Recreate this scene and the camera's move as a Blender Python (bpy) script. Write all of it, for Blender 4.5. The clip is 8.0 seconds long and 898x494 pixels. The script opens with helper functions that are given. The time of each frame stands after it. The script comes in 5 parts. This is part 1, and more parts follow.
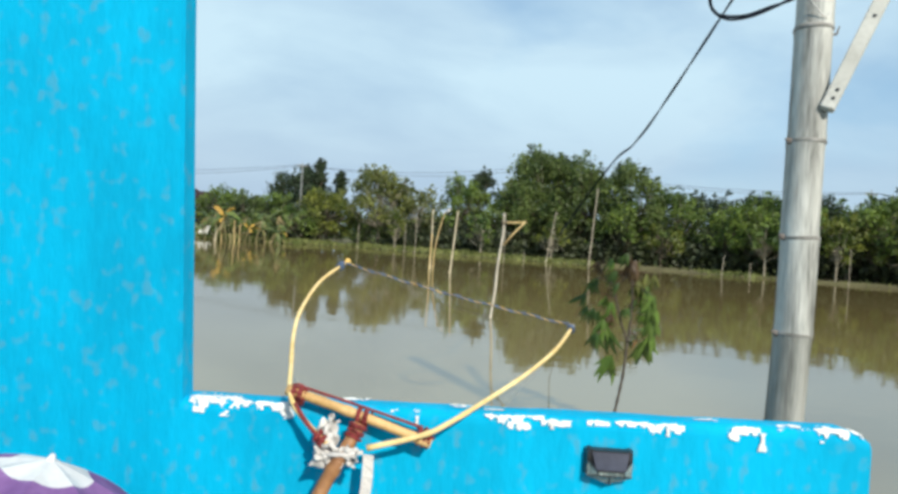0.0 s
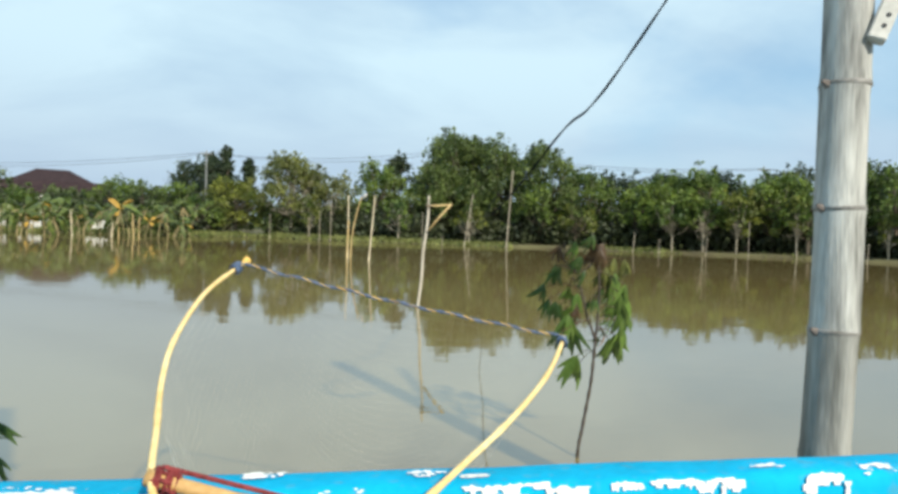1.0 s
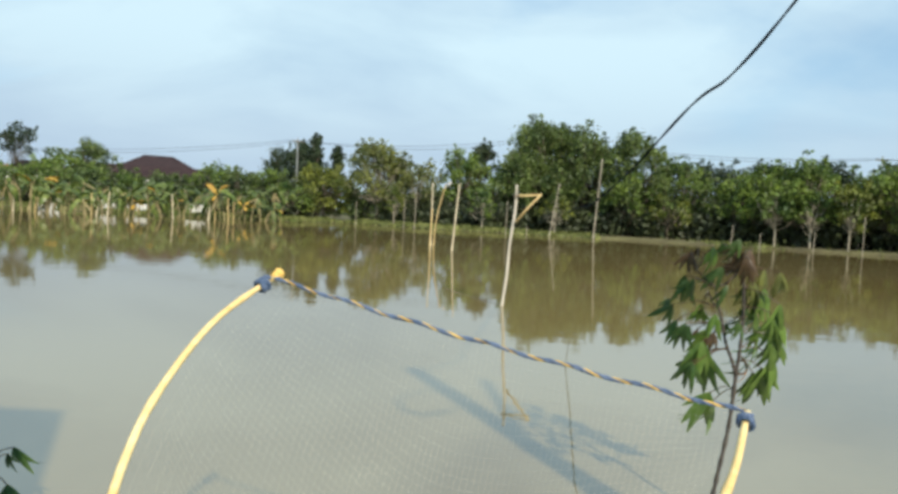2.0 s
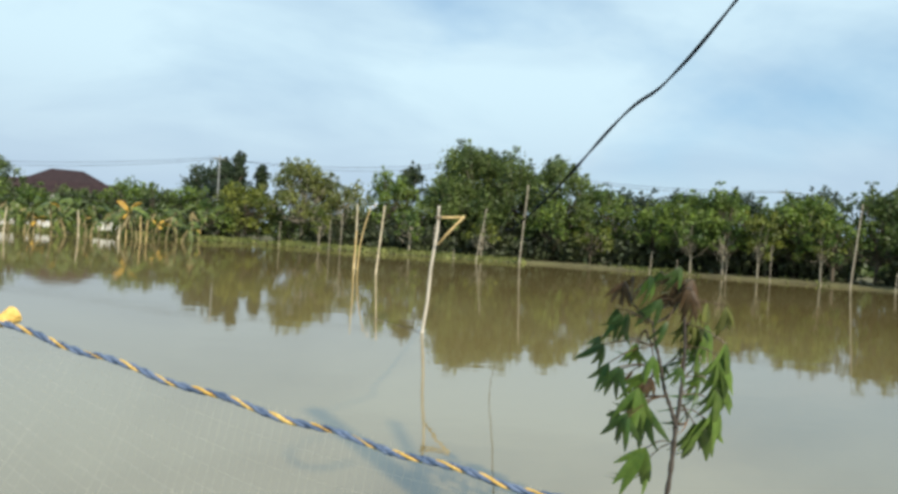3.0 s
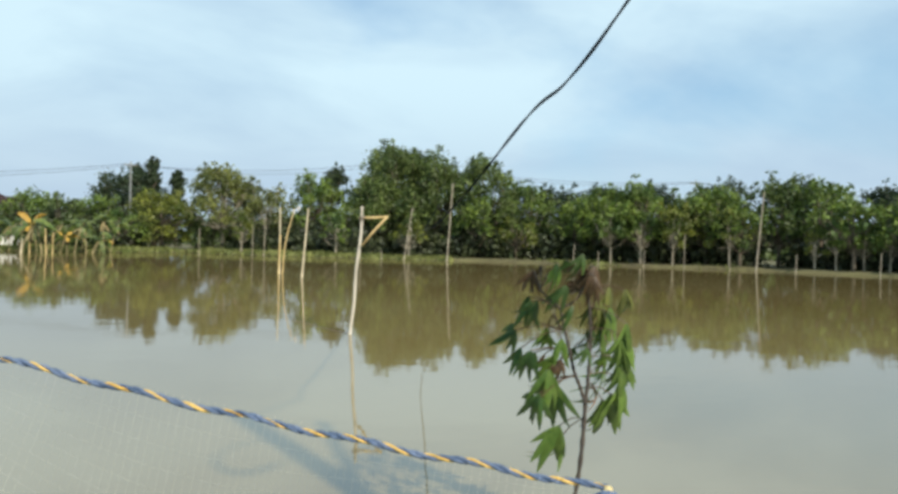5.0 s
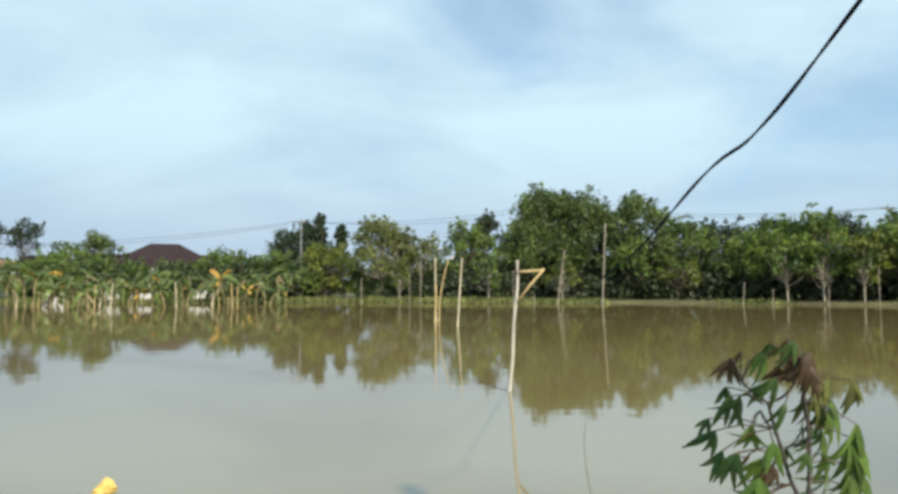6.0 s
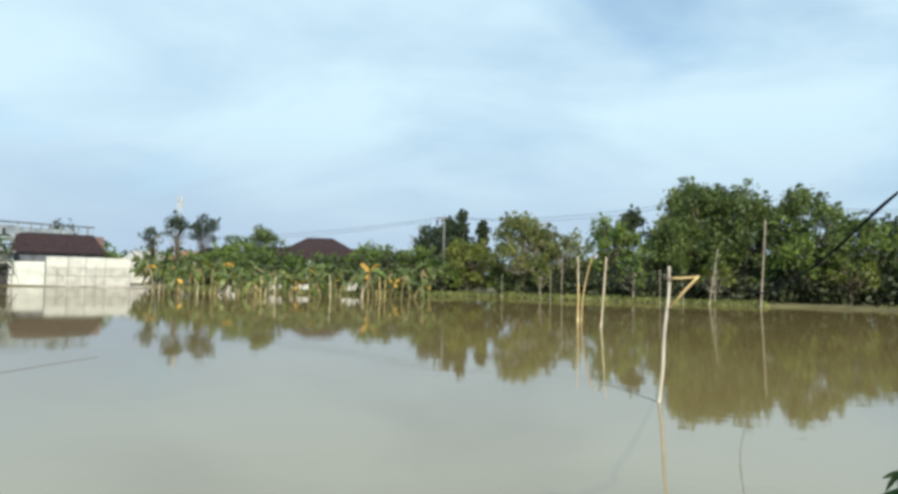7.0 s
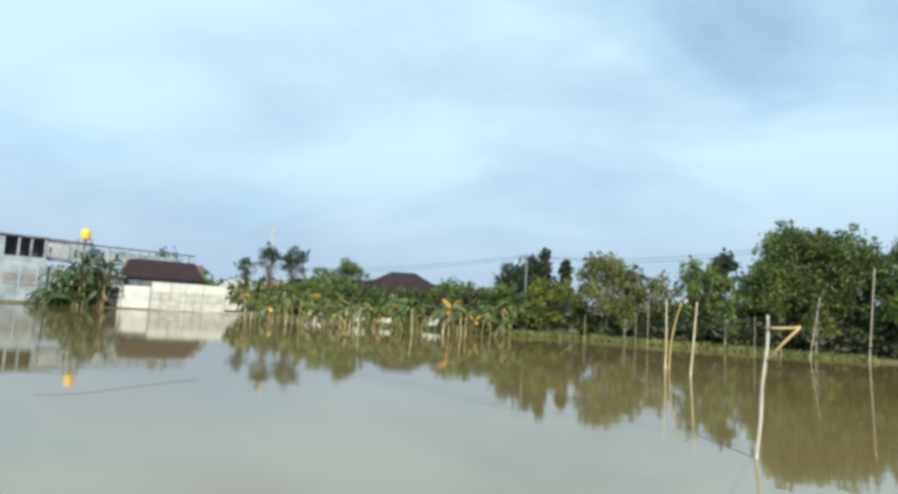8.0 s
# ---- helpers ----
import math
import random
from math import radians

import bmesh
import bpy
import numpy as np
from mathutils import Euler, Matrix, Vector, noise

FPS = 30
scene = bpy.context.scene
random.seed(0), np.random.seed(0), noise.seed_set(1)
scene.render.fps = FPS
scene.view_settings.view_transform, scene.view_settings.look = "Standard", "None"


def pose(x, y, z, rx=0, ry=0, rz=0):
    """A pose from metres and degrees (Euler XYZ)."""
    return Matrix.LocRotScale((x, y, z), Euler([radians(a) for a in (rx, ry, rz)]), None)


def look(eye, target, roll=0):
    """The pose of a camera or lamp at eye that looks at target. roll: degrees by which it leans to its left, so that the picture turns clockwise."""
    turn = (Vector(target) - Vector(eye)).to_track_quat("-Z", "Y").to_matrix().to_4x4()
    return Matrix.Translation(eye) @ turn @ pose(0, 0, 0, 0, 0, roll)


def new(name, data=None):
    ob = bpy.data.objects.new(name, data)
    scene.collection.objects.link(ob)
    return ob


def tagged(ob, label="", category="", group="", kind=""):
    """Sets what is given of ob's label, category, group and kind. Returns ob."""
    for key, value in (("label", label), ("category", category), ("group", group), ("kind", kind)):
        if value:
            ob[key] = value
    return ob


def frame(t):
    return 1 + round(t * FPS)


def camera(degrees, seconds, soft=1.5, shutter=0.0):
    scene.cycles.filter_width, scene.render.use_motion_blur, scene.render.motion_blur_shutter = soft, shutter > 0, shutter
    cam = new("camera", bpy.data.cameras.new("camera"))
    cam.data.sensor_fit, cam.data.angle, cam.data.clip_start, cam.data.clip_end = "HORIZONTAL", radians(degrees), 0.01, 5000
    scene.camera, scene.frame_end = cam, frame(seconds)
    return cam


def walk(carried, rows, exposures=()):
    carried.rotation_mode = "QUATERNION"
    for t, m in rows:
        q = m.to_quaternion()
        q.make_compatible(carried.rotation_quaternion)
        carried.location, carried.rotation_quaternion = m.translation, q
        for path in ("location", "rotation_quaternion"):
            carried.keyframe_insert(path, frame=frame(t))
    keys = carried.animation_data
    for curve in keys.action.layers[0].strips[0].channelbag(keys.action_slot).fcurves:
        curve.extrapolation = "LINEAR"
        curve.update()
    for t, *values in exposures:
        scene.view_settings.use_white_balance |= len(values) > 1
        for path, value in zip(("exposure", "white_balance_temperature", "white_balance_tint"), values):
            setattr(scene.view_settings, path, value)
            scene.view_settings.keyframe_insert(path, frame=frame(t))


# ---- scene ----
cam = camera(70.3, 8.0, soft=3.3)
PATH = [
    (0, (0.419, -0.003, 0.965), (0.397, 1.997, 0.948), 3.9),
    (0.5, (0.391, 0.264, 0.948), (0.437, 2.263, 0.989), 5.0),
    (1, (0.351, 0.609, 0.964), (0.592, 2.594, 0.914), 1.9),
    (1.5, (0.355, 0.845, 0.96), (0.4, 2.84, 0.831), 1.6),
    (1.7, (0.352, 0.962, 0.979), (0.314, 2.958, 0.848), 2.8),
    (2.8, (0.435, 1.488, 1.005), (0.574, 3.482, 1.06), 3.7),
    (3, (0.467, 1.532, 0.99), (0.669, 3.521, 0.979), 3.8),
    (3.5, (0.562, 1.541, 1.002), (1.1, 3.464, 1.116), 0.8),
    (4, (0.598, 1.528, 1.007), (1.115, 3.46, 0.99), -0.6),
    (4.2, (0.515, 1.457, 0.99), (1.07, 3.379, 0.981), 1.0),
    (5.3, (0.482, 1.459, 0.981), (0.852, 3.424, 0.991), 1.8),
    (5.5, (0.467, 1.486, 1.028), (0.791, 3.459, 1.076), 1.9),
    (6, (0.452, 1.582, 1.106), (0.407, 3.577, 1.231), -0.2),
    (6.5, (0.418, 1.612, 1.176), (0.146, 3.591, 1.272), 0.9),
    (7, (0.398, 1.512, 1.198), (-0.08, 3.451, 1.304), 1.1),
    (7.5, (0.383, 1.346, 1.218), (-0.299, 3.216, 1.404), 4.0),
    (8, (0.355, 1.381, 1.206), (-0.367, 3.234, 1.418), 3.4),
]
walk(cam, [(t, look(eye, target, roll)) for t, eye, target, roll in PATH], [(0, -0.10, 6340, 10), (0.5, -0.06, 6430, 10), (1, 0.0, 6480, 10), (1.5, 0.0, 6530, 10), (5.5, 0.0, 6530, 10), (6.2, 0.0, 6470, 10), (7, 0.0, 6430, 10), (8, -0.02, 6330, 10)])

# world, sun and exposure
SUN_AZ, SUN_EL = radians(155.0), radians(36.0)
world = bpy.data.worlds.new("sky")
scene.world = world
world.use_nodes = True
wt = world.node_tree
wt.nodes.clear()


def wn(kind, **kw):
    n = wt.nodes.new(kind)
    for k, v in kw.items():
        n.inputs[k.replace("_", " ")].default_value = v
    return n


w_out, w_bg = wn("ShaderNodeOutputWorld"), wn("ShaderNodeBackground", Strength=1.0)
w_sky = wn("ShaderNodeTexSky")
w_sky.sky_type, w_sky.sun_disc = "NISHITA", False
w_sky.sun_elevation, w_sky.sun_rotation = SUN_EL, SUN_AZ
w_gain = wn("ShaderNodeVectorMath")
w_gain.operation = "MULTIPLY"
w_gain.inputs[1].default_value = (0.115, 0.154, 0.162)
w_tc, w_sep = wn("ShaderNodeTexCoord"), wn("ShaderNodeSeparateXYZ")
w_up = wn("ShaderNodeMath")
w_up.operation, w_up.inputs[1].default_value = "ADD", 0.30
w_abs = wn("ShaderNodeMath")
w_abs.operation = "ABSOLUTE"
w_div = wn("ShaderNodeVectorMath")
w_div.operation = "DIVIDE"
w_comb = wn("ShaderNodeCombineXYZ")
w_map = wn("ShaderNodeMapping")
w_map.inputs["Location"].default_value = (1.554, 0.971, 0.0)
w_map.inputs["Rotation"].default_value = (0, 0, radians(-14))
w_map.inputs["Scale"].default_value = (0.75, 1.1, 1.0)
w_noise = wn("ShaderNodeTexNoise", Scale=0.9, Detail=6.0, Roughness=0.5, Distortion=0.4)
w_ramp = wn("ShaderNodeValToRGB")
w_ramp.color_ramp.elements[0].position, w_ramp.color_ramp.elements[0].color = 0.29, (0.30, 0.30, 0.30, 1)
w_ramp.color_ramp.elements[1].position, w_ramp.color_ramp.elements[1].color = 0.46, (1, 1, 1, 1)
w_shade = wn("ShaderNodeTexNoise", Scale=1.7, Detail=6.0, Roughness=0.52, Distortion=0.3)
w_tone = wn("ShaderNodeValToRGB")
w_tone.color_ramp.elements[0].position, w_tone.color_ramp.elements[0].color = 0.32, (0.51, 0.71, 0.87, 1)
w_tone.color_ramp.elements[1].position, w_tone.color_ramp.elements[1].color = 0.60, (0.68, 0.90, 1.01, 1)
w_mix = wn("ShaderNodeMix")
w_mix.data_type = "RGBA"
wl = wt.links.new
wl(w_tc.outputs["Generated"], w_sep.inputs[0])
wl(w_sep.outputs["Z"], w_abs.inputs[0])
wl(w_abs.outputs[0], w_up.inputs[0])
for i in range(3):
    wl(w_up.outputs[0], w_comb.inputs[i])
wl(w_tc.outputs["Generated"], w_div.inputs[0])
wl(w_comb.outputs[0], w_div.inputs[1])
wl(w_div.outputs[0], w_map.inputs["Vector"])
wl(w_map.outputs[0], w_noise.inputs["Vector"])
wl(w_map.outputs[0], w_shade.inputs["Vector"])
wl(w_noise.outputs["Fac"], w_ramp.inputs[0])
wl(w_shade.outputs["Fac"], w_tone.inputs[0])
wl(w_sky.outputs[0], w_gain.inputs[0])
wl(w_ramp.outputs[0], w_mix.inputs[0])
wl(w_gain.outputs[0], w_mix.inputs[6])
wl(w_tone.outputs[0], w_mix.inputs[7])
w_low = wn("ShaderNodeMapRange", From_Min=0.0, From_Max=0.26, To_Min=0.85, To_Max=0.0)
w_low.interpolation_type = "SMOOTHSTEP"
w_haze = wn("ShaderNodeMix")
w_haze.data_type = "RGBA"
w_haze.inputs[7].default_value = (0.47, 0.60, 0.75, 1)
wl(w_abs.outputs[0], w_low.inputs["Value"])
wl(w_low.outputs[0], w_haze.inputs[0])
wl(w_mix.outputs[2], w_haze.inputs[6])
wl(w_haze.outputs[2], w_bg.inputs[0])
wl(w_bg.outputs[0], w_out.inputs[0])

sun = new("sun", bpy.data.lights.new("sun", "SUN"))
sun.data.energy, sun.data.angle, sun.data.color = 5.8, radians(1.2), (1.0, 0.92, 0.78)
sun.matrix_world = look((0, 0, 0), (-math.sin(SUN_AZ) * math.cos(SUN_EL), -math.cos(SUN_AZ) * math.cos(SUN_EL), -math.sin(SUN_EL)))
scene.view_settings.exposure = 0.0


# materials
def material(name, low, high, rough=0.7, scale=6.0, detail=5.0, bump=0.0, bump_scale=40.0, metal=0.0, spread=0.0, island=False, leafy=0.0, spec=0.5, stretch=(1, 1, 1)):
    """Two tones mixed by noise at two scales, with bump; spread: variation from object to object or island to island."""
    m = bpy.data.materials.new(name)
    m.use_nodes = True
    t = m.node_tree
    b = t.nodes["Principled BSDF"]
    link = t.links.new
    tc, mp = t.nodes.new("ShaderNodeTexCoord"), t.nodes.new("ShaderNodeMapping")
    mp.inputs["Scale"].default_value = stretch
    link(tc.outputs["Object"], mp.inputs[0])
    n1, n2 = t.nodes.new("ShaderNodeTexNoise"), t.nodes.new("ShaderNodeTexNoise")
    n1.inputs["Scale"].default_value, n1.inputs["Detail"].default_value = scale, detail
    n2.inputs["Scale"].default_value, n2.inputs["Detail"].default_value = scale * 7.3, 3.0
    link(mp.outputs[0], n1.inputs["Vector"])
    link(mp.outputs[0], n2.inputs["Vector"])
    add = t.nodes.new("ShaderNodeMath")
    add.operation = "MULTIPLY_ADD"
    add.inputs[1].default_value = 0.4
    link(n2.outputs["Fac"], add.inputs[0])
    link(n1.outputs["Fac"], add.inputs[2])
    ramp = t.nodes.new("ShaderNodeValToRGB")
    ramp.color_ramp.elements[0].position, ramp.color_ramp.elements[0].color = 0.52, (*low, 1)
    ramp.color_ramp.elements[1].position, ramp.color_ramp.elements[1].color = 0.88, (*high, 1)
    link(add.outputs[0], ramp.inputs[0])
    colour = ramp.outputs[0]
    if spread:
        hsv, rng = t.nodes.new("ShaderNodeHueSaturation"), t.nodes.new("ShaderNodeMapRange")
        if island:
            src = t.nodes.new("ShaderNodeNewGeometry").outputs["Random Per Island"]
        else:
            src = t.nodes.new("ShaderNodeObjectInfo").outputs["Random"]
        rng.inputs["To Min"].default_value, rng.inputs["To Max"].default_value = 1 - spread, 1 + spread
        link(src, rng.inputs["Value"])
        link(rng.outputs[0], hsv.inputs["Value"])
        link(colour, hsv.inputs["Color"])
        colour = hsv.outputs[0]
    link(colour, b.inputs["Base Color"])
    b.inputs["Roughness"].default_value, b.inputs["Metallic"].default_value = rough, metal
    b.inputs["Specular IOR Level"].default_value = spec
    if bump:
        n3, bp = t.nodes.new("ShaderNodeTexNoise"), t.nodes.new("ShaderNodeBump")
        n3.inputs["Scale"].default_value, n3.inputs["Detail"].default_value = bump_scale, 4.0
        bp.inputs["Strength"].default_value, bp.inputs["Distance"].default_value = bump, 0.01
        link(mp.outputs[0], n3.inputs["Vector"])
        link(n3.outputs["Fac"], bp.inputs["Height"])
        link(bp.outputs[0], b.inputs["Normal"])
    if leafy:
        tr, mx = t.nodes.new("ShaderNodeBsdfTranslucent"), t.nodes.new("ShaderNodeMixShader")
        mx.inputs[0].default_value = leafy
        link(colour, tr.inputs["Color"])
        link(b.outputs[0], mx.inputs[1])
        link(tr.outputs[0], mx.inputs[2])
        link(mx.outputs[0], t.nodes["Material Output"].inputs[0])
    return m


def water_material():
    m = bpy.data.materials.new("muddy_water")
    m.use_nodes = True
    t = m.node_tree
    t.nodes.remove(t.nodes["Principled BSDF"])
    b, gloss, fres, mix = (t.nodes.new(k) for k in ("ShaderNodeBsdfDiffuse", "ShaderNodeBsdfGlossy", "ShaderNodeFresnel", "ShaderNodeMixShader"))
    gloss.inputs["Roughness"].default_value, fres.inputs["IOR"].default_value = 0.034, 1.33
    link = t.links.new
    tc = t.nodes.new("ShaderNodeTexCoord")
    n1, ramp = t.nodes.new("ShaderNodeTexNoise"), t.nodes.new("ShaderNodeValToRGB")
    n1.inputs["Scale"].default_value, n1.inputs["Detail"].default_value = 0.12, 4.0
    ramp.color_ramp.elements[0].position, ramp.color_ramp.elements[0].color = 0.35, (0.210, 0.158, 0.060, 1)
    ramp.color_ramp.elements[1].position, ramp.color_ramp.elements[1].color = 0.65, (0.236, 0.184, 0.080, 1)
    link(tc.outputs["Object"], n1.inputs["Vector"])
    link(n1.outputs["Fac"], ramp.inputs[0])
    link(ramp.outputs[0], b.inputs["Color"])
    waves = []
    for scale, stretch in ((1.1, (1, 1.6, 1)), (7.0, (1, 1.5, 1))):
        mp, n = t.nodes.new("ShaderNodeMapping"), t.nodes.new("ShaderNodeTexNoise")
        mp.inputs["Scale"].default_value = stretch
        n.inputs["Scale"].default_value, n.inputs["Detail"].default_value = scale, 2.0
        link(tc.outputs["Object"], mp.inputs[0])
        link(mp.outputs[0], n.inputs["Vector"])
        waves.append(n)
    b1, b2 = t.nodes.new("ShaderNodeBump"), t.nodes.new("ShaderNodeBump")
    b1.inputs["Strength"].default_value, b1.inputs["Distance"].default_value = 1.0, 0.0020
    b2.inputs["Strength"].default_value, b2.inputs["Distance"].default_value = 1.0, 0.0004
    link(waves[0].outputs["Fac"], b1.inputs["Height"])
    link(waves[1].outputs["Fac"], b2.inputs["Height"])
    link(b1.outputs[0], b2.inputs["Normal"])
    for node in (b, gloss, fres):
        link(b2.outputs[0], node.inputs["Normal"])
    film = t.nodes.new("ShaderNodeMapRange")
    film.inputs["To Min"].default_value, film.inputs["To Max"].default_value = 0.31, 0.95
    link(fres.outputs[0], film.inputs["Value"])
    link(film.outputs[0], mix.inputs[0])
    link(b.outputs[0], mix.inputs[1])
    link(gloss.outputs[0], mix.inputs[2])
    link(mix.outputs[0], t.nodes["Material Output"].inputs[0])
    return m


def blue_paint():
    """Bright blue wall paint with faint yellowish blotches where an older coat shows."""
    m = material("blue_paint", (0.001, 0.285, 0.478), (0.001, 0.368, 0.612), 0.85, 2.0, 6.0, 0.25, 30.0, spec=0.15, stretch=(2.1, 2.1, 0.7))
    t = m.node_tree
    b, link = t.nodes["Principled BSDF"], t.links.new
    old = b.inputs["Base Color"].links[0].from_socket
    tc, n, ramp, mix = t.nodes.new("ShaderNodeTexCoord"), t.nodes.new("ShaderNodeTexNoise"), t.nodes.new("ShaderNodeValToRGB"), t.nodes.new("ShaderNodeMix")
    mp = t.nodes.new("ShaderNodeMapping")
    mp.inputs["Scale"].default_value = (1.0, 1.0, 0.8)
    n.inputs["Scale"].default_value, n.inputs["Detail"].default_value = 30.0, 1.0
    ramp.color_ramp.elements[0].position, ramp.color_ramp.elements[0].color = 0.58, (0, 0, 0, 1)
    ramp.color_ramp.elements[1].position, ramp.color_ramp.elements[1].color = 0.74, (0.30, 0.30, 0.30, 1)
    mix.data_type = "RGBA"
    mix.inputs[7].default_value = (0.13, 0.23, 0.27, 1)
    link(tc.outputs["Object"], mp.inputs[0])
    link(mp.outputs[0], n.inputs["Vector"])
    link(n.outputs["Fac"], ramp.inputs[0])
    link(ramp.outputs[0], mix.inputs[0])
    link(old, mix.inputs[6])
    link(mix.outputs[2], b.inputs["Base Color"])
    return m


WATER = water_material()
BLUE = blue_paint()
CHIP = material("bare_plaster", (0.62, 0.62, 0.60), (0.82, 0.82, 0.80), 0.9, 20.0, bump=0.5, bump_scale=90)
EARTH = material("bank_earth", (0.070, 0.060, 0.027), (0.130, 0.122, 0.048), 0.95, 0.6, bump=0.4, bump_scale=6)
CONCRETE = material("concrete", (0.28, 0.27, 0.25), (0.42, 0.41, 0.38), 0.85, 3.0, bump=0.3)
GREY_BAMBOO = material("weathered_bamboo", (0.13, 0.13, 0.118), (0.54, 0.54, 0.50), 0.65, 4.0, bump=0.35, bump_scale=60, stretch=(5, 5, 0.45))
STAINED_BAMBOO = material("damp_bamboo", (0.11, 0.11, 0.095), (0.34, 0.34, 0.31), 0.6, 4.0, bump=0.35, bump_scale=60, stretch=(5, 5, 0.45))
NODE_BAMBOO = material("bamboo_node", (0.12, 0.115, 0.10), (0.30, 0.29, 0.27), 0.7, 20.0, bump=0.4)
YELLOW_BAMBOO = material("yellow_bamboo", (0.56, 0.38, 0.13), (0.78, 0.62, 0.31), 0.45, 9.0, bump=0.2, bump_scale=70)
SPLIT_BAMBOO = material("split_bamboo", (0.44, 0.26, 0.09), (0.64, 0.42, 0.18), 0.6, 12.0, bump=0.4, bump_scale=60, stretch=(1, 1, 1))
HANDLE_WOOD = material("brown_bamboo", (0.20, 0.085, 0.03), (0.36, 0.18, 0.07), 0.55, 10.0, bump=0.3, bump_scale=60)
RED_CORD = material("dark_red_cord", (0.13, 0.012, 0.012), (0.24, 0.03, 0.03), 0.7, 60.0, bump=0.6, bump_scale=200)
BLUE_CORD = material("blue_cord", (0.045, 0.078, 0.145), (0.12, 0.165, 0.26), 0.6, 40.0, bump=0.5, bump_scale=200)
YELLOW_CORD = material("yellow_cord", (0.55, 0.32, 0.05), (0.75, 0.50, 0.14), 0.6, 40.0, bump=0.5, bump_scale=200)
NET_FOLD = material("bunched_net", (0.46, 0.44, 0.36), (0.70, 0.68, 0.58), 0.6, 30.0)
NET_STRAND = material("net_strand", (0.26, 0.26, 0.22), (0.42, 0.42, 0.37), 0.5, 30.0)
WHITE_CLOTH = material("white_cloth", (0.44, 0.42, 0.40), (0.64, 0.62, 0.59), 0.9, 14.0, bump=0.4, bump_scale=120)
CANOPY_WHITE = material("canopy_white", (0.46, 0.46, 0.47), (0.60, 0.60, 0.61), 0.8, 8.0)
CANOPY_PURPLE = material("canopy_purple", (0.13, 0.055, 0.19), (0.22, 0.11, 0.29), 0.8, 8.0)
BLACK_PLASTIC = material("black_plastic", (0.012, 0.012, 0.014), (0.03, 0.03, 0.034), 0.35, 8.0)
CABLE_BLACK = material("cable_rubber", (0.004, 0.006, 0.010), (0.010, 0.014, 0.022), 0.9, 30.0, spec=0.06)
LENS = material("lamp_lens", (0.07, 0.10, 0.10), (0.30, 0.36, 0.34), 0.18, 30.0, bump=0.6, bump_scale=120)
CELL = material("solar_cell", (0.012, 0.014, 0.030), (0.03, 0.034, 0.06), 0.2, 12.0)
STEEL = material("painted_batten", (0.40, 0.39, 0.35), (0.58, 0.57, 0.52), 0.55, 8.0, bump=0.15)
RUST = material("rusty_steel", (0.10, 0.08, 0.07), (0.2, 0.17, 0.15), 0.7, 40.0)
STAKE = material("pale_stake", (0.36, 0.30, 0.20), (0.58, 0.51, 0.37), 0.8, 4.0, bump=0.3, stretch=(4, 4, 0.6), spread=0.15)
PALE_STAKE = material("bleached_stake", (0.27, 0.24, 0.19), (0.52, 0.48, 0.40), 0.8, 4.0, bump=0.3, stretch=(4, 4, 0.6))
GREY_STAKE = material("weathered_stake", (0.22, 0.19, 0.14), (0.42, 0.38, 0.30), 0.85, 4.0, bump=0.3, stretch=(4, 4, 0.6), spread=0.15)
WET_STAKE = material("yellow_stake", (0.34, 0.24, 0.10), (0.52, 0.40, 0.19), 0.8, 4.0, bump=0.3, stretch=(4, 4, 0.6))
BARK = material("bark", (0.065, 0.052, 0.035), (0.16, 0.135, 0.10), 0.95, 4.0, bump=0.6, bump_scale=12, stretch=(3, 3, 0.7), spread=0.2)
PALE_BARK = material("pale_bark", (0.20, 0.18, 0.13), (0.38, 0.34, 0.26), 0.95, 4.0, bump=0.5, bump_scale=12, stretch=(3, 3, 0.7), spread=0.2)
FOLIAGE = {
    "deep": material("deep_foliage", (0.023, 0.050, 0.014), (0.151, 0.204, 0.048), 0.55, 0.55, spread=0.5, island=True, leafy=0.32),
    "mid": material("green_foliage", (0.032, 0.072, 0.014), (0.190, 0.262, 0.044), 0.55, 0.55, spread=0.5, island=True, leafy=0.32),
    "lime": material("lime_foliage", (0.039, 0.069, 0.011), (0.202, 0.219, 0.034), 0.55, 0.55, spread=0.5, island=True, leafy=0.32),
    "olive": material("olive_foliage", (0.039, 0.061, 0.018), (0.202, 0.219, 0.054), 0.6, 0.55, spread=0.5, island=True, leafy=0.32),
    "dark": material("bluish_foliage", (0.017, 0.036, 0.022), (0.069, 0.099, 0.045), 0.55, 0.55, spread=0.35, island=True, leafy=0.4),
}
# darker than any crown: the shade under the trees is in this colour
SHADE_LEAF = material("shade_dark_leaf", (0.012, 0.020, 0.007), (0.045, 0.058, 0.017), 0.6, 0.8, spread=0.4, island=True, leafy=0.15)
BANANA_GREEN = material("banana_leaf", (0.045, 0.085, 0.016), (0.150, 0.180, 0.042), 0.4, 2.0, spread=0.35, leafy=0.35)
FROND_GREEN = material("dark_frond", (0.026, 0.055, 0.016), (0.085, 0.120, 0.036), 0.45, 2.0, spread=0.35, leafy=0.25)
BANANA_YELLOW = material("dry_banana_leaf", (0.42, 0.24, 0.03), (0.62, 0.40, 0.07), 0.6, 3.0, spread=0.2, leafy=0.3)
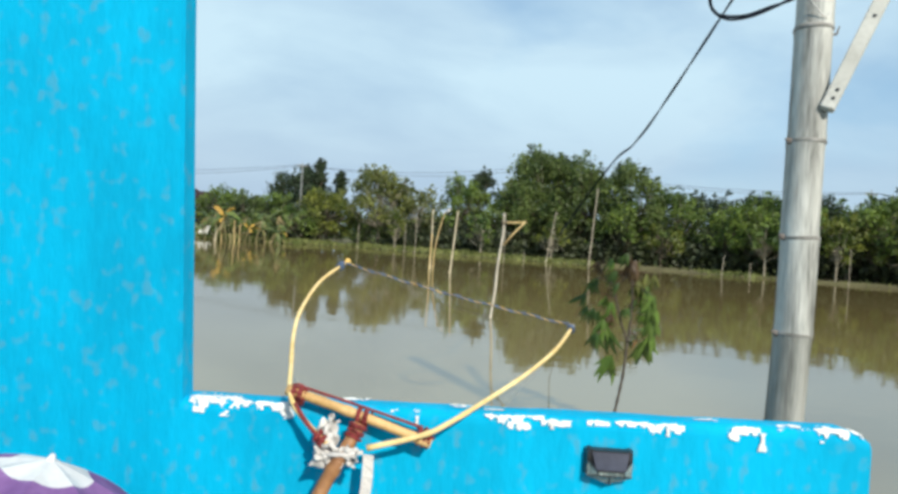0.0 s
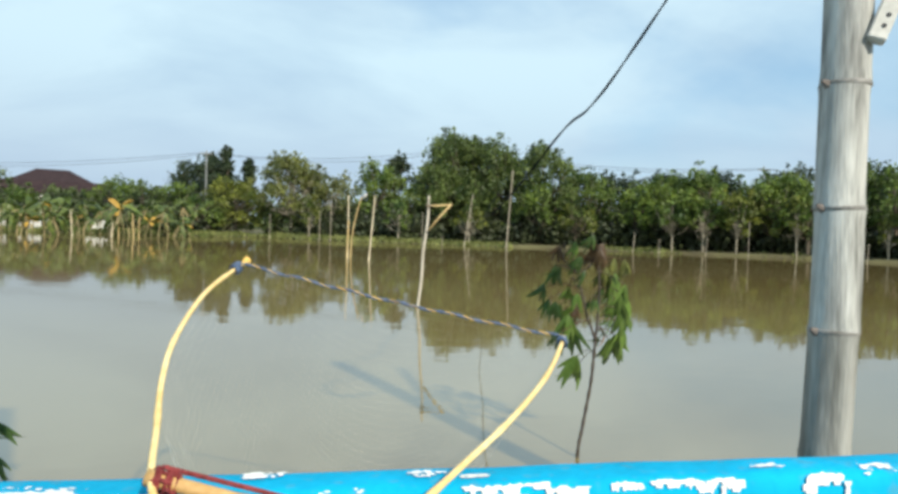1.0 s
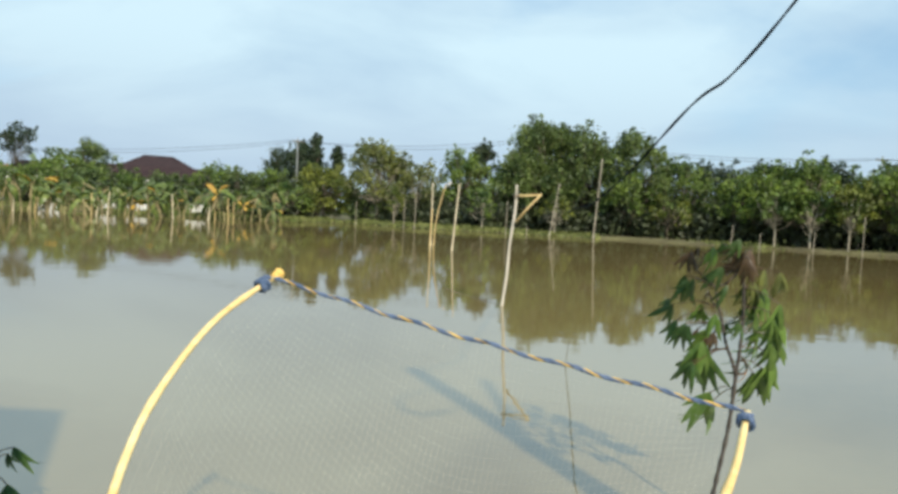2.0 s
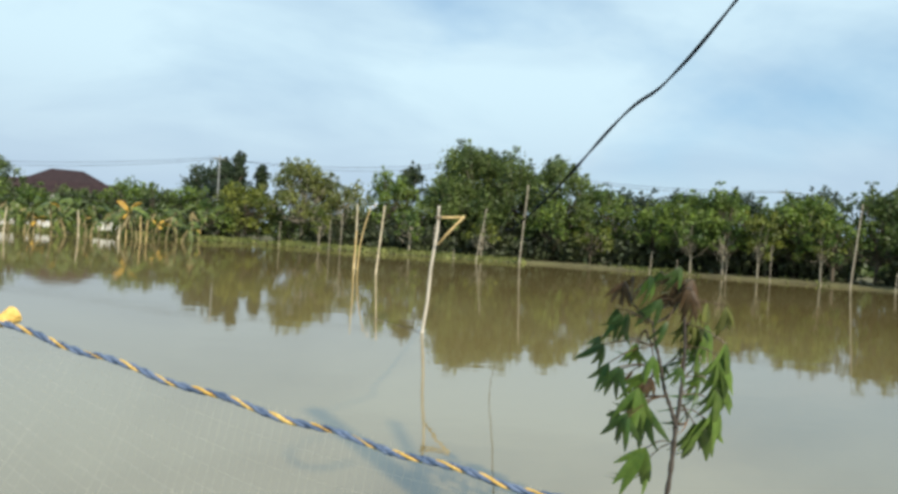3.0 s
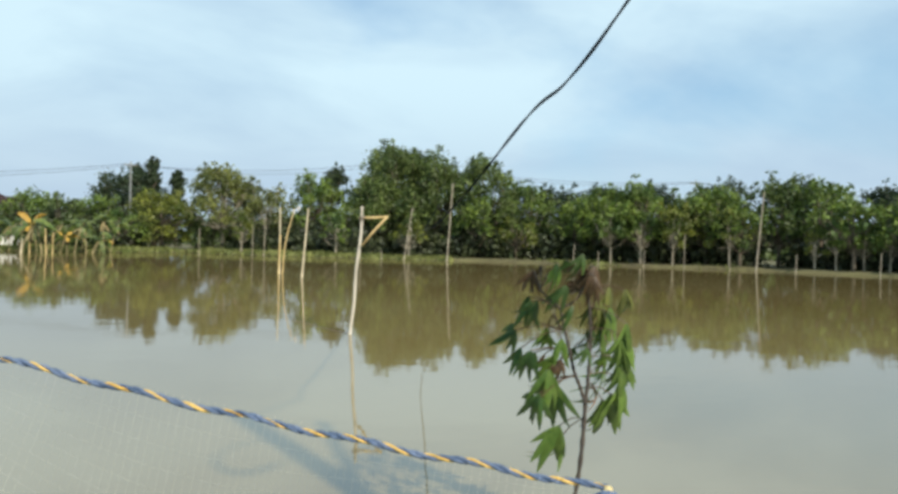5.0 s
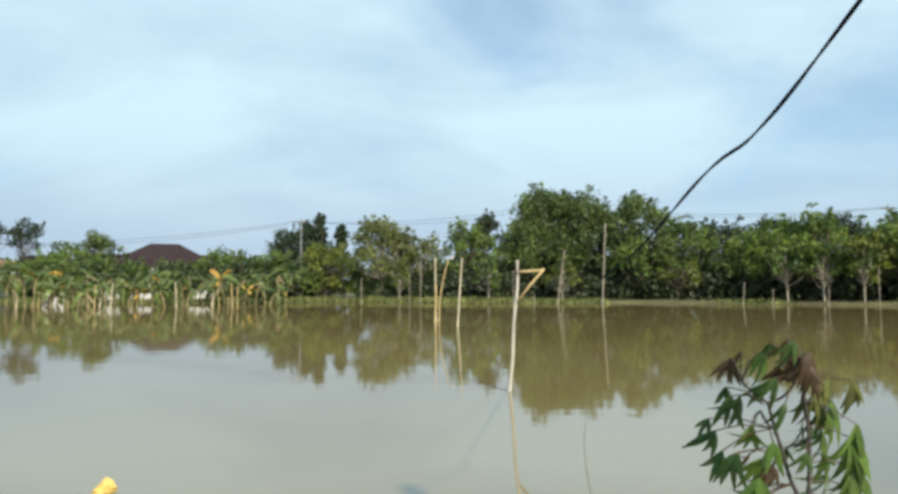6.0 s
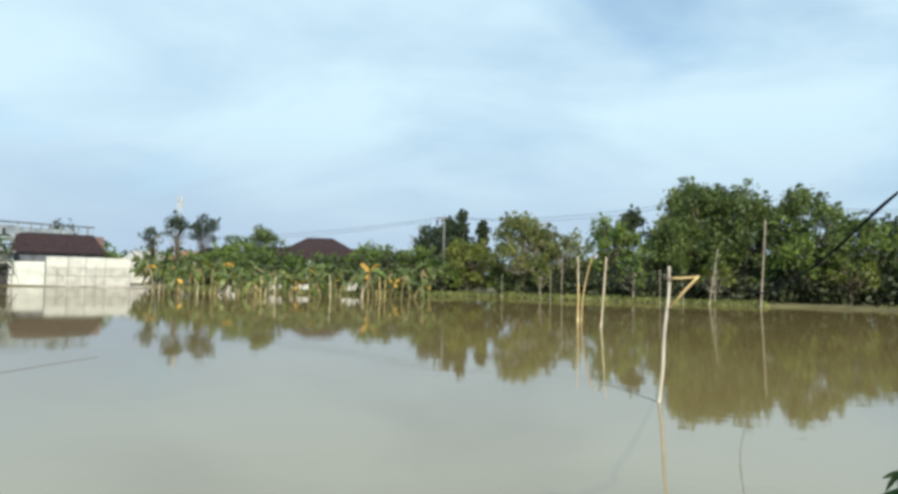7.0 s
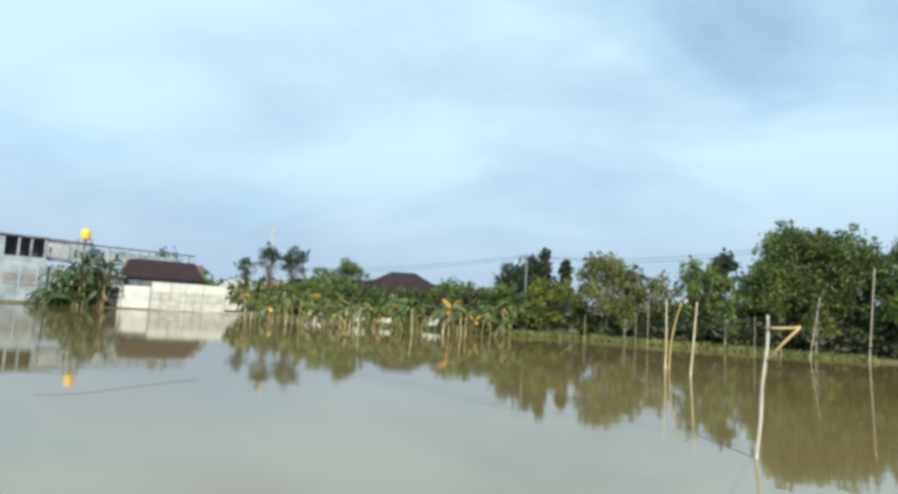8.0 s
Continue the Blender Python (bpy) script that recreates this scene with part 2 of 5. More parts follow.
BANANA_STEM = material("banana_stem", (0.13, 0.105, 0.05), (0.30, 0.25, 0.12), 0.7, 5.0, bump=0.3, stretch=(3, 3, 0.6), spread=0.25)
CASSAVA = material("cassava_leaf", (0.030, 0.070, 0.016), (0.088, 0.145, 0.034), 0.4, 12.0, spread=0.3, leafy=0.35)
CASSAVA_RED = material("young_cassava_leaf", (0.052, 0.026, 0.013), (0.105, 0.068, 0.028), 0.45, 14.0, spread=0.25, leafy=0.25)
# lighter copy of the cassava leaf, with sunlight put into its colour
CASSAVA_SUNLIT = material("sunlit_cassava_leaf", (0.070, 0.136, 0.022), (0.165, 0.248, 0.048), 0.4, 12.0, spread=0.25, leafy=0.4)
CASSAVA_OLIVE = material("olive_cassava_leaf", (0.085, 0.105, 0.022), (0.165, 0.170, 0.040), 0.45, 12.0, spread=0.25, leafy=0.35)
CASSAVA_DRY = material("withered_cassava_leaf", (0.28, 0.11, 0.03), (0.42, 0.20, 0.07), 0.6, 12.0, spread=0.2, leafy=0.3)
CASSAVA_STEM = material("cassava_stem", (0.028, 0.022, 0.018), (0.075, 0.060, 0.046), 0.8, 20.0, bump=0.5, bump_scale=80)
GRASS = material("bank_grass", (0.075, 0.100, 0.022), (0.190, 0.205, 0.060), 0.7, 1.0, spread=0.35, island=True, leafy=0.25)
PANEL = material("white_panel", (0.38, 0.39, 0.35), (0.54, 0.55, 0.50), 0.7, 1.2, bump=0.1, spread=0.06)
POLE_GREY = material("weathered_pole", (0.14, 0.15, 0.15), (0.24, 0.25, 0.25), 0.85, 3.0)
FRAME = material("fence_frame", (0.15, 0.15, 0.14), (0.26, 0.26, 0.24), 0.7, 3.0)
LOWER_PANEL = material("weathered_panel", (0.30, 0.30, 0.27), (0.44, 0.44, 0.39), 0.75, 1.5, bump=0.1, spread=0.06)
PANEL_GREY = material("pale_render", (0.26, 0.28, 0.29), (0.40, 0.43, 0.44), 0.85, 0.9, bump=0.15)
DARK_CONCRETE = material("damp_concrete", (0.070, 0.080, 0.092), (0.16, 0.18, 0.20), 0.9, 1.2, bump=0.2)
GREY_PLASTER = material("grey_plaster", (0.13, 0.16, 0.185), (0.36, 0.41, 0.43), 0.85, 0.7, bump=0.2)
DARK_ROOM = material("dark_interior", (0.02, 0.02, 0.024), (0.05, 0.05, 0.055), 0.9, 1.0)
ROOF_TILE = material("dark_roof_tile", (0.020, 0.013, 0.015), (0.042, 0.026, 0.028), 0.9, 3.0, bump=0.4, bump_scale=8, spec=0.2)
RED_TILE = material("faded_red_tile", (0.22, 0.09, 0.06), (0.34, 0.16, 0.11), 0.8, 2.0)
DULL_RED = material("dull_red_board", (0.10, 0.055, 0.055), (0.22, 0.14, 0.13), 0.85, 4.0)
TANK = material("yellow_plastic", (0.70, 0.40, 0.02), (0.85, 0.52, 0.05), 0.4, 1.5)
WHITE_WALL = material("white_wall", (0.40, 0.40, 0.38), (0.58, 0.58, 0.54), 0.8, 1.0)


# geometry helpers
def mesh_of(bm, name):
    me = bpy.data.meshes.new(name)
    bm.to_mesh(me)
    bm.free()
    return me


def part(name, bm, mat, parent=None, label="", smooth=False):
    me = bm if isinstance(bm, bpy.types.Mesh) else mesh_of(bm, name)
    if smooth:
        me.polygons.foreach_set("use_smooth", [True] * len(me.polygons))
    if not me.materials:
        me.materials.append(mat)
    ob = new(name, me)
    ob.parent = parent
    return tagged(ob, label)


def empty(name, x=0, y=0, z=0, label="", category="", group="", kind=""):
    ob = new(name)
    ob.location = (x, y, z)
    ob.empty_display_size = 0.1
    return tagged(ob, label, category, group, kind)


def box(x0, x1, y0, y1, z0, z1, bevel=0.0, bm=None, seg=2):
    made = bmesh.new()
    bmesh.ops.create_cube(made, size=1.0)
    for v in made.verts:
        v.co = Vector((x0 + (v.co.x + 0.5) * (x1 - x0), y0 + (v.co.y + 0.5) * (y1 - y0), z0 + (v.co.z + 0.5) * (z1 - z0)))
    if bevel:
        bmesh.ops.bevel(made, geom=list(made.edges), offset=bevel, segments=seg, affect="EDGES")
    if bm is None:
        return made
    me = mesh_of(made, "tmp")
    bm.from_mesh(me)
    bpy.data.meshes.remove(me)
    return bm


def tube(points, radii, sides=8, bm=None, caps=True):
    """A tapered tube along points."""
    bm = bm or bmesh.new()
    pts = [Vector(p) for p in points]
    if not hasattr(radii, "__len__"):
        radii = [radii] * len(pts)
    rings, side = [], None
    for i, p in enumerate(pts):
        d = (pts[min(i + 1, len(pts) - 1)] - pts[max(i - 1, 0)]).normalized()
        if side is None:
            side = d.orthogonal().normalized()
        side = (side - d * side.dot(d)).normalized()
        up = d.cross(side)
        rings.append([bm.verts.new(p + radii[i] * (math.cos(a) * side + math.sin(a) * up)) for a in (2 * math.pi * k / sides for k in range(sides))])
    for a, b in zip(rings, rings[1:]):
        for k in range(sides):
            bm.faces.new((a[k], a[(k + 1) % sides], b[(k + 1) % sides], b[k]))
    if caps:
        bm.faces.new(rings[0][::-1])
        bm.faces.new(rings[-1])
    return bm


def bent(points, n):
    """A smooth curve of n points through a few points."""
    p = [Vector(q) for q in points]
    p = [2 * p[0] - p[1]] + p + [2 * p[-1] - p[-2]]
    out = []
    for i in range(n):
        u = i / (n - 1) * (len(p) - 3)
        k = min(int(u), len(p) - 4)
        u -= k
        a, b, c, d = p[k : k + 4]
        out.append(0.5 * (2 * b + (c - a) * u + (2 * a - 5 * b + 4 * c - d) * u * u + (3 * b - a - 3 * c + d) * u**3))
    return out


def faces_mesh(name, verts, quads):
    """A mesh from arrays of corners and quads."""
    me = bpy.data.meshes.new(name)
    verts, quads = np.asarray(verts, np.float32), np.asarray(quads, np.int32)
    me.vertices.add(len(verts))
    me.vertices.foreach_set("co", verts.ravel())
    me.loops.add(quads.size)
    me.loops.foreach_set("vertex_index", quads.ravel())
    me.polygons.add(len(quads))
    me.polygons.foreach_set("loop_start", np.arange(0, quads.size, 4, dtype=np.int32))
    me.update(calc_edges=True)
    return me


def leaves(rng, centres, outward, size, droop=0.3):
    """Small pointed leaf sprays, each one kinked quad, at the centres and turned roughly outward."""
    n = len(centres)
    axis = outward + rng.normal(size=(n, 3)) * 0.75
    axis[:, 2] -= droop
    axis /= np.linalg.norm(axis, axis=1, keepdims=True) + 1e-9
    side = np.cross(axis, rng.normal(size=(n, 3)))
    side /= np.linalg.norm(side, axis=1, keepdims=True) + 1e-9
    nor = np.cross(axis, side)
    ln = size * rng.uniform(0.6, 1.35, (n, 1))
    wd = ln * rng.uniform(0.26, 0.42, (n, 1))
    a, b = centres - axis * ln * 0.5, centres + axis * ln * 0.5
    c, d = centres + side * wd + nor * wd * 0.35, centres - side * wd + nor * wd * 0.35
    verts = np.stack([a, c, b, d], 1).reshape(-1, 3)
    return verts, np.arange(4 * n).reshape(-1, 4)


def crown_mesh(rng, clumps, per, size, droop=0.3):
    """Leaves gathered on the shells of uneven clumps: rows of centre and radius."""
    spots, outs = [], []
    for cx, cy, cz, r in clumps:
        k = max(12, int(per * r * r))
        d = rng.normal(size=(k, 3))
        d /= np.linalg.norm(d, axis=1, keepdims=True)
        q = rng.uniform(0.25, 1.0, (k, 1)) ** 0.5 * rng.choice([0.85, 1.0, 1.0, 1.25, 1.7], (k, 1))
        spots.append(np.array([cx, cy, cz]) + d * r * q * np.array([1, 1, 0.8]))
        outs.append(d)
    return faces_mesh("crown", *leaves(rng, np.concatenate(spots), np.concatenate(outs), size, droop))


def tree(x, y, h, w, kind, clear=0.28, seed=0, bark=None, sparse=1.0, label="", category="tree", size=0.21, trunk_r=None, ground=0.15):
    """A broadleaf tree: a forked trunk, limbs to the clumps, and a crown of leaf sprays."""
    rng = np.random.default_rng(1000 + seed)
    top = empty("tree", x, y, ground, label, category, "trees along the far bank")
    trunk_r = trunk_r or 0.035 * w**0.5 + 0.02 * h**0.5
    base = clear * h
    clumps = []
    phase = rng.uniform(0, 6.28)
    w *= 1.14
    n = max(9, int(10 + 1.25 * w * h * sparse))
    for i in range(n):
        u = (i + rng.uniform(0.2, 0.8)) / n
        z = base + (h - base) * (0.10 + 0.82 * u)
        prof = math.sin(math.pi * min(0.97, 0.30 + 0.64 * u)) ** 0.7
        a = i * 2.4 + rng.uniform(-0.6, 0.6)
        rr = 0.5 * w * prof * rng.uniform(0.30, 1.02)
        r = rng.uniform(0.10, 0.25) * (w * 0.6 + h * 0.25) * 0.56
        lobe = 0.5 + 0.5 * math.sin(2 * a + phase) * math.cos(a + 2.3 * phase)
        rr *= 0.82 + 0.36 * lobe
        clumps.append((math.cos(a) * rr, math.sin(a) * rr, min(z + rng.uniform(-0.05, 0.08) * h, h * (0.80 + 0.22 * lobe) - r * 0.7), r))
    for i in range(int(0.5 * n)):
        cx, cy, cz, r = clumps[rng.integers(n)]
        d = Vector((cx, cy, 0.9 * (cz - base) + 0.3)).normalized()
        k = r * rng.uniform(0.9, 1.6)
        clumps.append((cx + d.x * k, cy + d.y * k, min(cz + d.z * k * 1.2, h * 1.04), r * rng.uniform(0.22, 0.42)))
    bm = bmesh.new()
    lean = rng.uniform(-0.05, 0.05, 2) * h
    axis = [Vector((lean[0] * u * u, lean[1] * u * u, -0.25 + (base + 0.65 * (h - base) + 0.25) * u)) for u in (0, 0.15, 0.4, 0.7, 1)]
    tube(axis, [trunk_r * 1.25, trunk_r, trunk_r * 0.85, trunk_r * 0.55, trunk_r * 0.2], 8, bm)
    for cx, cy, cz, r in clumps:
        s = axis[2].lerp(axis[3], rng.uniform(-0.3, 0.9))
        if s.z > cz - 0.1:
            s = axis[1].lerp(axis[2], rng.uniform(0.5, 1))
        e = Vector((cx, cy, cz))
        mid = s.lerp(e, 0.5) + Vector((0, 0, -0.12 * (e - s).length))
        tube([s, mid, e], [trunk_r * 0.30, trunk_r * 0.19, trunk_r * 0.06], 5, bm)
    part("trunk", bm, bark or BARK, top, smooth=True)
    part("crown", crown_mesh(rng, clumps, 450 * min(sparse, 1.3), size), FOLIAGE[kind], top)
    return top


# ground and water
POND = [(70, 1.9), (56, 8), (40, 18), (33.5, 24.5), (29.5, 30), (26.5, 34.2), (20, 39), (14.5, 42), (9, 43.8), (3, 45.2), (-3, 47.4), (-8.5, 51), (-11.5, 47.5), (-15, 46.5), (-24, 47), (-34, 50), (-41, 55.5), (-44, 54), (-50.5, 47.3), (-57, 40.5), (-66, 30), (-80, 12), (-82, 1.9)]


def pond_distance(px, py):
    """Signed distance from the pond's edge, positive on land."""
    q = np.array(POND, float)
    best, inside = np.full(px.shape, 1e9), np.zeros(px.shape, bool)
    for (ax, ay), (bx, by) in zip(q, np.roll(q, -1, 0)):
        ex, ey = bx - ax, by - ay
        u = np.clip(((px - ax) * ex + (py - ay) * ey) / (ex * ex + ey * ey), 0, 1)
        best = np.minimum(best, np.hypot(px - ax - u * ex, py - ay - u * ey))
        cross = ((ay > py) != (by > py)) & (px < (bx - ax) * (py - ay) / np.where(by == ay, 1e-9, by - ay) + ax)
        inside ^= cross
    return np.where(inside, -best, best)


def land_height(px, py):
    d = pond_distance(px, py)
    z = np.where(d > 0, 0.22 * (1 - np.exp(-np.maximum(d, 0) / 0.9)), np.maximum(d * 0.35, -0.7))
    return z + np.where(d > 0, 1, 0.2) * 0.05 * np.sin(px * 1.7 + 0.6 * np.sin(py * 1.3)) * np.sin(py * 1.1)


def ground_sheet():
    def axis(lo, hi, step):
        core = np.arange(lo, hi + 0.01, step)
        far = np.array([8, 25, 60, 140, 320, 750, 1800, 3500.0])
        return np.concatenate([lo - far[::-1], core, hi + far])
    gx, gy = axis(-86, 74, 0.8), axis(0, 82, 0.8)
    xx, yy = np.meshgrid(gx, gy, indexing="ij")
    wob = 0.35 * np.sin(xx * 0.9) + 0.25 * np.sin(yy * 1.3 + xx * 0.4)
    zz = land_height(xx + wob * 0.5, yy + wob * 0.5)
    zz = np.where(yy < 1.9, np.minimum(zz, -0.3), zz)
    verts = np.stack([xx, yy, zz], -1).reshape(-1, 3)
    ny = len(gy)
    i, j = np.meshgrid(np.arange(len(gx) - 1), np.arange(ny - 1), indexing="ij")
    k = (i * ny + j).ravel()
    me = faces_mesh("ground", verts, np.stack([k, k + ny, k + ny + 1, k + 1], 1))
    ob = part("ground", me, EARTH, None, smooth=True)
    return tagged(ob, "brown and green earth bank round the flooded pond", "ground", kind="structure")


ground_sheet()
wb = bmesh.new()
for vx, vy in ((-900, 1.8), (900, 1.8), (900, 900), (-900, 900)):
    wb.verts.new((vx, vy, 0))
wb.faces.new(wb.verts)
tagged(part("water", wb, WATER), "calm muddy brown floodwater reflecting trees and sky", "water", kind="structure")

# terrace: parapet, tall wall, floor and the house behind
def grid_wall(x0, x1, y0, y1, z0, z1, lean=0.0, rough=0.004, bevel=0.012, nx=24, nz=16):
    """A plastered wall block with slightly uneven faces and softened edges."""
    bm = box(x0, x1, y0, y1, z0, z1, bevel, seg=3)
    for v in bm.verts:
        v.co.x += lean * (v.co.z - 0.5) * (1 if v.co.x > (x0 + x1) / 2 else 0)
        v.co += Vector(noise.noise_vector(v.co * 3.1)) * rough
    return bm


def parapet():
    """The low wall, its top edges worn round and slightly wavy."""
    bm = bmesh.new()
    xs = np.linspace(-0.336, 1.592, 96)
    prof = [(0.0, -0.25), (0.0, 0.48), (0.003, 0.498), (0.012, 0.509), (0.03, 0.513), (0.10, 0.510), (0.12, 0.504), (0.128, 0.487), (0.13, -0.25)]
    rings = []
    for x in xs:
        drop = max(0.0, (x - 1.507) / 0.085) ** 2.4 * 0.026 + 0.020 * (1.15 - x)
        rings.append([bm.verts.new((x + (0.006 if z > 0.4 and x > 1.55 else 0) * -1, 1.74 + y + (0.0025 * noise.noise((x * 9, y * 20, z * 9)) + 0.001) * min(1.0, max(0.0, (x + 0.33) / 0.12)), z - (drop if z > 0.3 else 0) + 0.004 * noise.noise((x * 6, y * 12, 3.0)) * (z > 0.3))) for y, z in prof])
    for a, b in zip(rings, rings[1:]):
        for k in range(len(prof) - 1):
            bm.faces.new((a[k], b[k], b[k + 1], a[k + 1]))
    bm.faces.new(rings[-1][::-1])
    return bm


low_wall = part("wall_parapet", parapet(), BLUE, None, smooth=True)
tagged(low_wall, "low bright blue plastered parapet with chipped white top edge", "wall", kind="structure")


def edge_point(x, s):
    """A point just off the parapet's skin: s runs from the front face (negative) over the worn edge to the top."""
    drop = max(0.0, (x - 1.507) / 0.085) ** 2.4 * 0.026 + 0.020 * (1.15 - x)
    if s < -0.010:
        y, z = -0.0030, 0.490 + s
    elif s < 0.0:
        y, z = -0.0030 + 0.004 * (s + 0.010) / 0.010, 0.480 + 0.0255 * (1 + s / 0.010)
    elif s < 0.012:
        y, z = 0.001 + s, 0.5055 + 0.0070 * s / 0.012
    else:
        y, z = 0.001 + s, 0.5125 + 0.003 * min(1.0, (s - 0.012) / 0.02)
    return (x, 1.74 + y, z - drop + 0.004 * noise.noise((x * 6, y * 12, 3.0)))


def chip(u0, u1, s0, s1, fill, seed):
    """A ragged, broken flake of bare plaster along the worn front edge."""
    bm = bmesh.new()
    step = 0.0026
    nx, ns = int((u1 - u0) / step), max(2, int((s1 - s0) / step))
    verts = {}

    def vert(i, j):
        if (i, j) not in verts:
            x, q = u0 + i * step, s0 + j * (s1 - s0) / ns
            d = noise.noise_vector((i * 0.9, j * 0.9, seed))
            verts[i, j] = bm.verts.new(edge_point(x + d[0] * 0.0012, q + d[1] * 0.0012))
        return verts[i, j]

    for i in range(nx):
        x = u0 + i * step
        end = min(1.0, 0.25 + min(i, nx - i) * step / 0.035)
        wave = 0.5 + 0.28 * noise.noise((x * 17, seed, 2.0))
        for j in range(ns):
            v = (j + 0.5) / ns
            q = s0 + (s1 - s0) * v
            m = 0.62 * noise.noise((x * 30, q * 75, seed)) + 0.34 * noise.noise((x * 95, q * 190, seed + 5.0))
            if m + fill - 0.05 - 2.6 * (v - wave) ** 2 - 0.6 * (1 - end) > 0:
                bm.faces.new((vert(i, j), vert(i + 1, j), vert(i + 1, j + 1), vert(i, j + 1)))
    return bm


for i, (u0, u1, s0, s1, fill) in enumerate([
    (-0.296, -0.13, -0.018, 0.065, 0.28), (-0.16, 0.01, -0.010, 0.022, 0.18), (-0.05, 0.02, -0.026, 0.004, 0.16),
    (0.10, 0.22, 0.060, 0.115, 0.06), (0.24, 0.36, -0.002, 0.018, 0.16), (0.42, 0.52, 0.040, 0.085, 0.06), (0.52, 0.60, 0.030, 0.060, 0.20),
    (0.52, 0.79, -0.008, 0.013, 0.16), (0.58, 0.66, -0.020, 0.004, 0.10), (0.81, 1.00, -0.006, 0.010, 0.16), (0.94, 1.10, -0.010, 0.011, 0.24), (1.10, 1.20, 0.020, 0.070, 0.08),
    (1.19, 1.36, -0.008, 0.015, 0.15), (1.195, 1.225, -0.028, 0.008, 0.20), (1.32, 1.44, 0.006, 0.055, 0.08), (1.42, 1.575, -0.010, 0.050, 0.16),
]):
    part("paint_chip", chip(u0, u1, s0, s1, fill, i * 3.7 + 2), CHIP, low_wall, "flake of bare white plaster")
for i, (cx, dep, wid) in enumerate([(1.287, 0.050, 0.006), (0.345, 0.028, 0.003), (0.625, 0.026, 0.006), (0.715, 0.018, 0.004), (1.03, 0.022, 0.005)]):
    bm = bmesh.new()
    rows = []
    for k in range(9):
        z = 0.500 - 0.020 * (1.15 - cx) - dep * k / 8
        hw = wid * (1 + 0.7 * noise.noise((cx * 9, k * 0.8, i)) + (0.9 if i == 0 and k > 5 else 0))
        rows.append([bm.verts.new((cx - hw + 0.003 * noise.noise((k * 0.5, cx, 1)), 1.7362, z)), bm.verts.new((cx + hw, 1.7362, z))])
    for a, b in zip(rows, rows[1:]):
        bm.faces.new((a[0], a[1], b[1], b[0]))
    part("paint_chip", bm, CHIP, low_wall)

wall_tall = part("wall_tall", grid_wall(-3.2, -0.308, 1.7412, 1.825, -0.25, 1.78, lean=-0.056, rough=0.0, bevel=0.006), BLUE, None)
tagged(wall_tall, "tall bright blue plastered terrace wall with faint blotches", "wall", kind="structure")
tagged(part("floor", grid_wall(-3.2, 1.62, -3.0, 1.735, -0.3, 0.03), CONCRETE), "grey concrete terrace floor just above the floodwater", "floor", kind="structure")
tagged(part("wall_house", grid_wall(-3.2, 1.62, -3.2, -3.05, -0.3, 2.3), BLUE), "blue plastered house wall at the back of the terrace", "wall", kind="structure")
tagged(part("wall_side", grid_wall(-3.35, -3.21, -3.2, 1.86, -0.3, 2.05), BLUE), "blue plastered side wall of the terrace", "wall", kind="structure")

# solar lamp on the parapet
lamp = empty("solar_wall_lamp", 0.872, 1.737, 0.385, "black solar wall lamp with faceted clear lenses, fixed to blue parapet", "lamp")
bm = bmesh.new()
outline = [(-0.066, 0.047), (-0.055, 0.052), (-0.043, 0.049), (0.043, 0.049), (0.055, 0.052), (0.066, 0.047), (0.066, -0.022), (0.0, -0.046), (-0.066, -0.022)]
back = [bm.verts.new((x, 0, z)) for x, z in outline]
front = [bm.verts.new((x * 0.93, -0.022, z * 0.93)) for x, z in outline]
bm.faces.new(back[::-1])
for k in range(len(outline)):
    bm.faces.new((back[k], back[(k + 1) % len(outline)], front[(k + 1) % len(outline)], front[k]))
bm.faces.new(front)
part("housing", bm, BLACK_PLASTIC, lamp)


def facet(corners, lift):
    bm = bmesh.new()
    n = len(corners)
    a = [bm.verts.new(c) for c in corners]
    b = [bm.verts.new((c[0], c[1] - lift, c[2])) for c in corners]
    for k in range(n):
        bm.faces.new((a[k], a[(k + 1) % n], b[(k + 1) % n], b[k]))
    bm.faces.new(b)
    return bm


for a, b in (((-0.060, -0.0245, 0.021), (-0.037, -0.0425, -0.002)), ((0.060, -0.0245, 0.021), (0.037, -0.0425, -0.002)), ((-0.060, -0.0245, -0.023), (-0.035, -0.0425, -0.014)), ((0.060, -0.0245, -0.023), (0.035, -0.0425, -0.014)), ((-0.037, -0.0435, -0.003), (0.037, -0.0435, -0.003)), ((-0.035, -0.0435, -0.014), (0.035, -0.0435, -0.014)), ((0.0, -0.0385, -0.018), (0.0, -0.0245, -0.043))):
    part("frame_bar", tube([a, b], 0.0020, 6), BLACK_PLASTIC, lamp)
part("solar_cell", facet([(-0.050, -0.024, 0.043), (0.050, -0.024, 0.043), (0.040, -0.040, 0.000), (-0.040, -0.040, 0.000)], 0.002), CELL, lamp)
part("lens", facet([(-0.060, -0.022, 0.020), (-0.038, -0.040, -0.002), (-0.036, -0.040, -0.012), (-0.060, -0.022, -0.022)], 0.002), LENS, lamp)
part("lens", facet([(0.060, -0.022, 0.020), (0.060, -0.022, -0.022), (0.036, -0.040, -0.012), (0.038, -0.040, -0.002)], 0.002), LENS, lamp)
part("lens", facet([(-0.034, -0.041, -0.004), (0.034, -0.041, -0.004), (0.034, -0.041, -0.013), (-0.034, -0.041, -0.013)], 0.002), LENS, lamp)
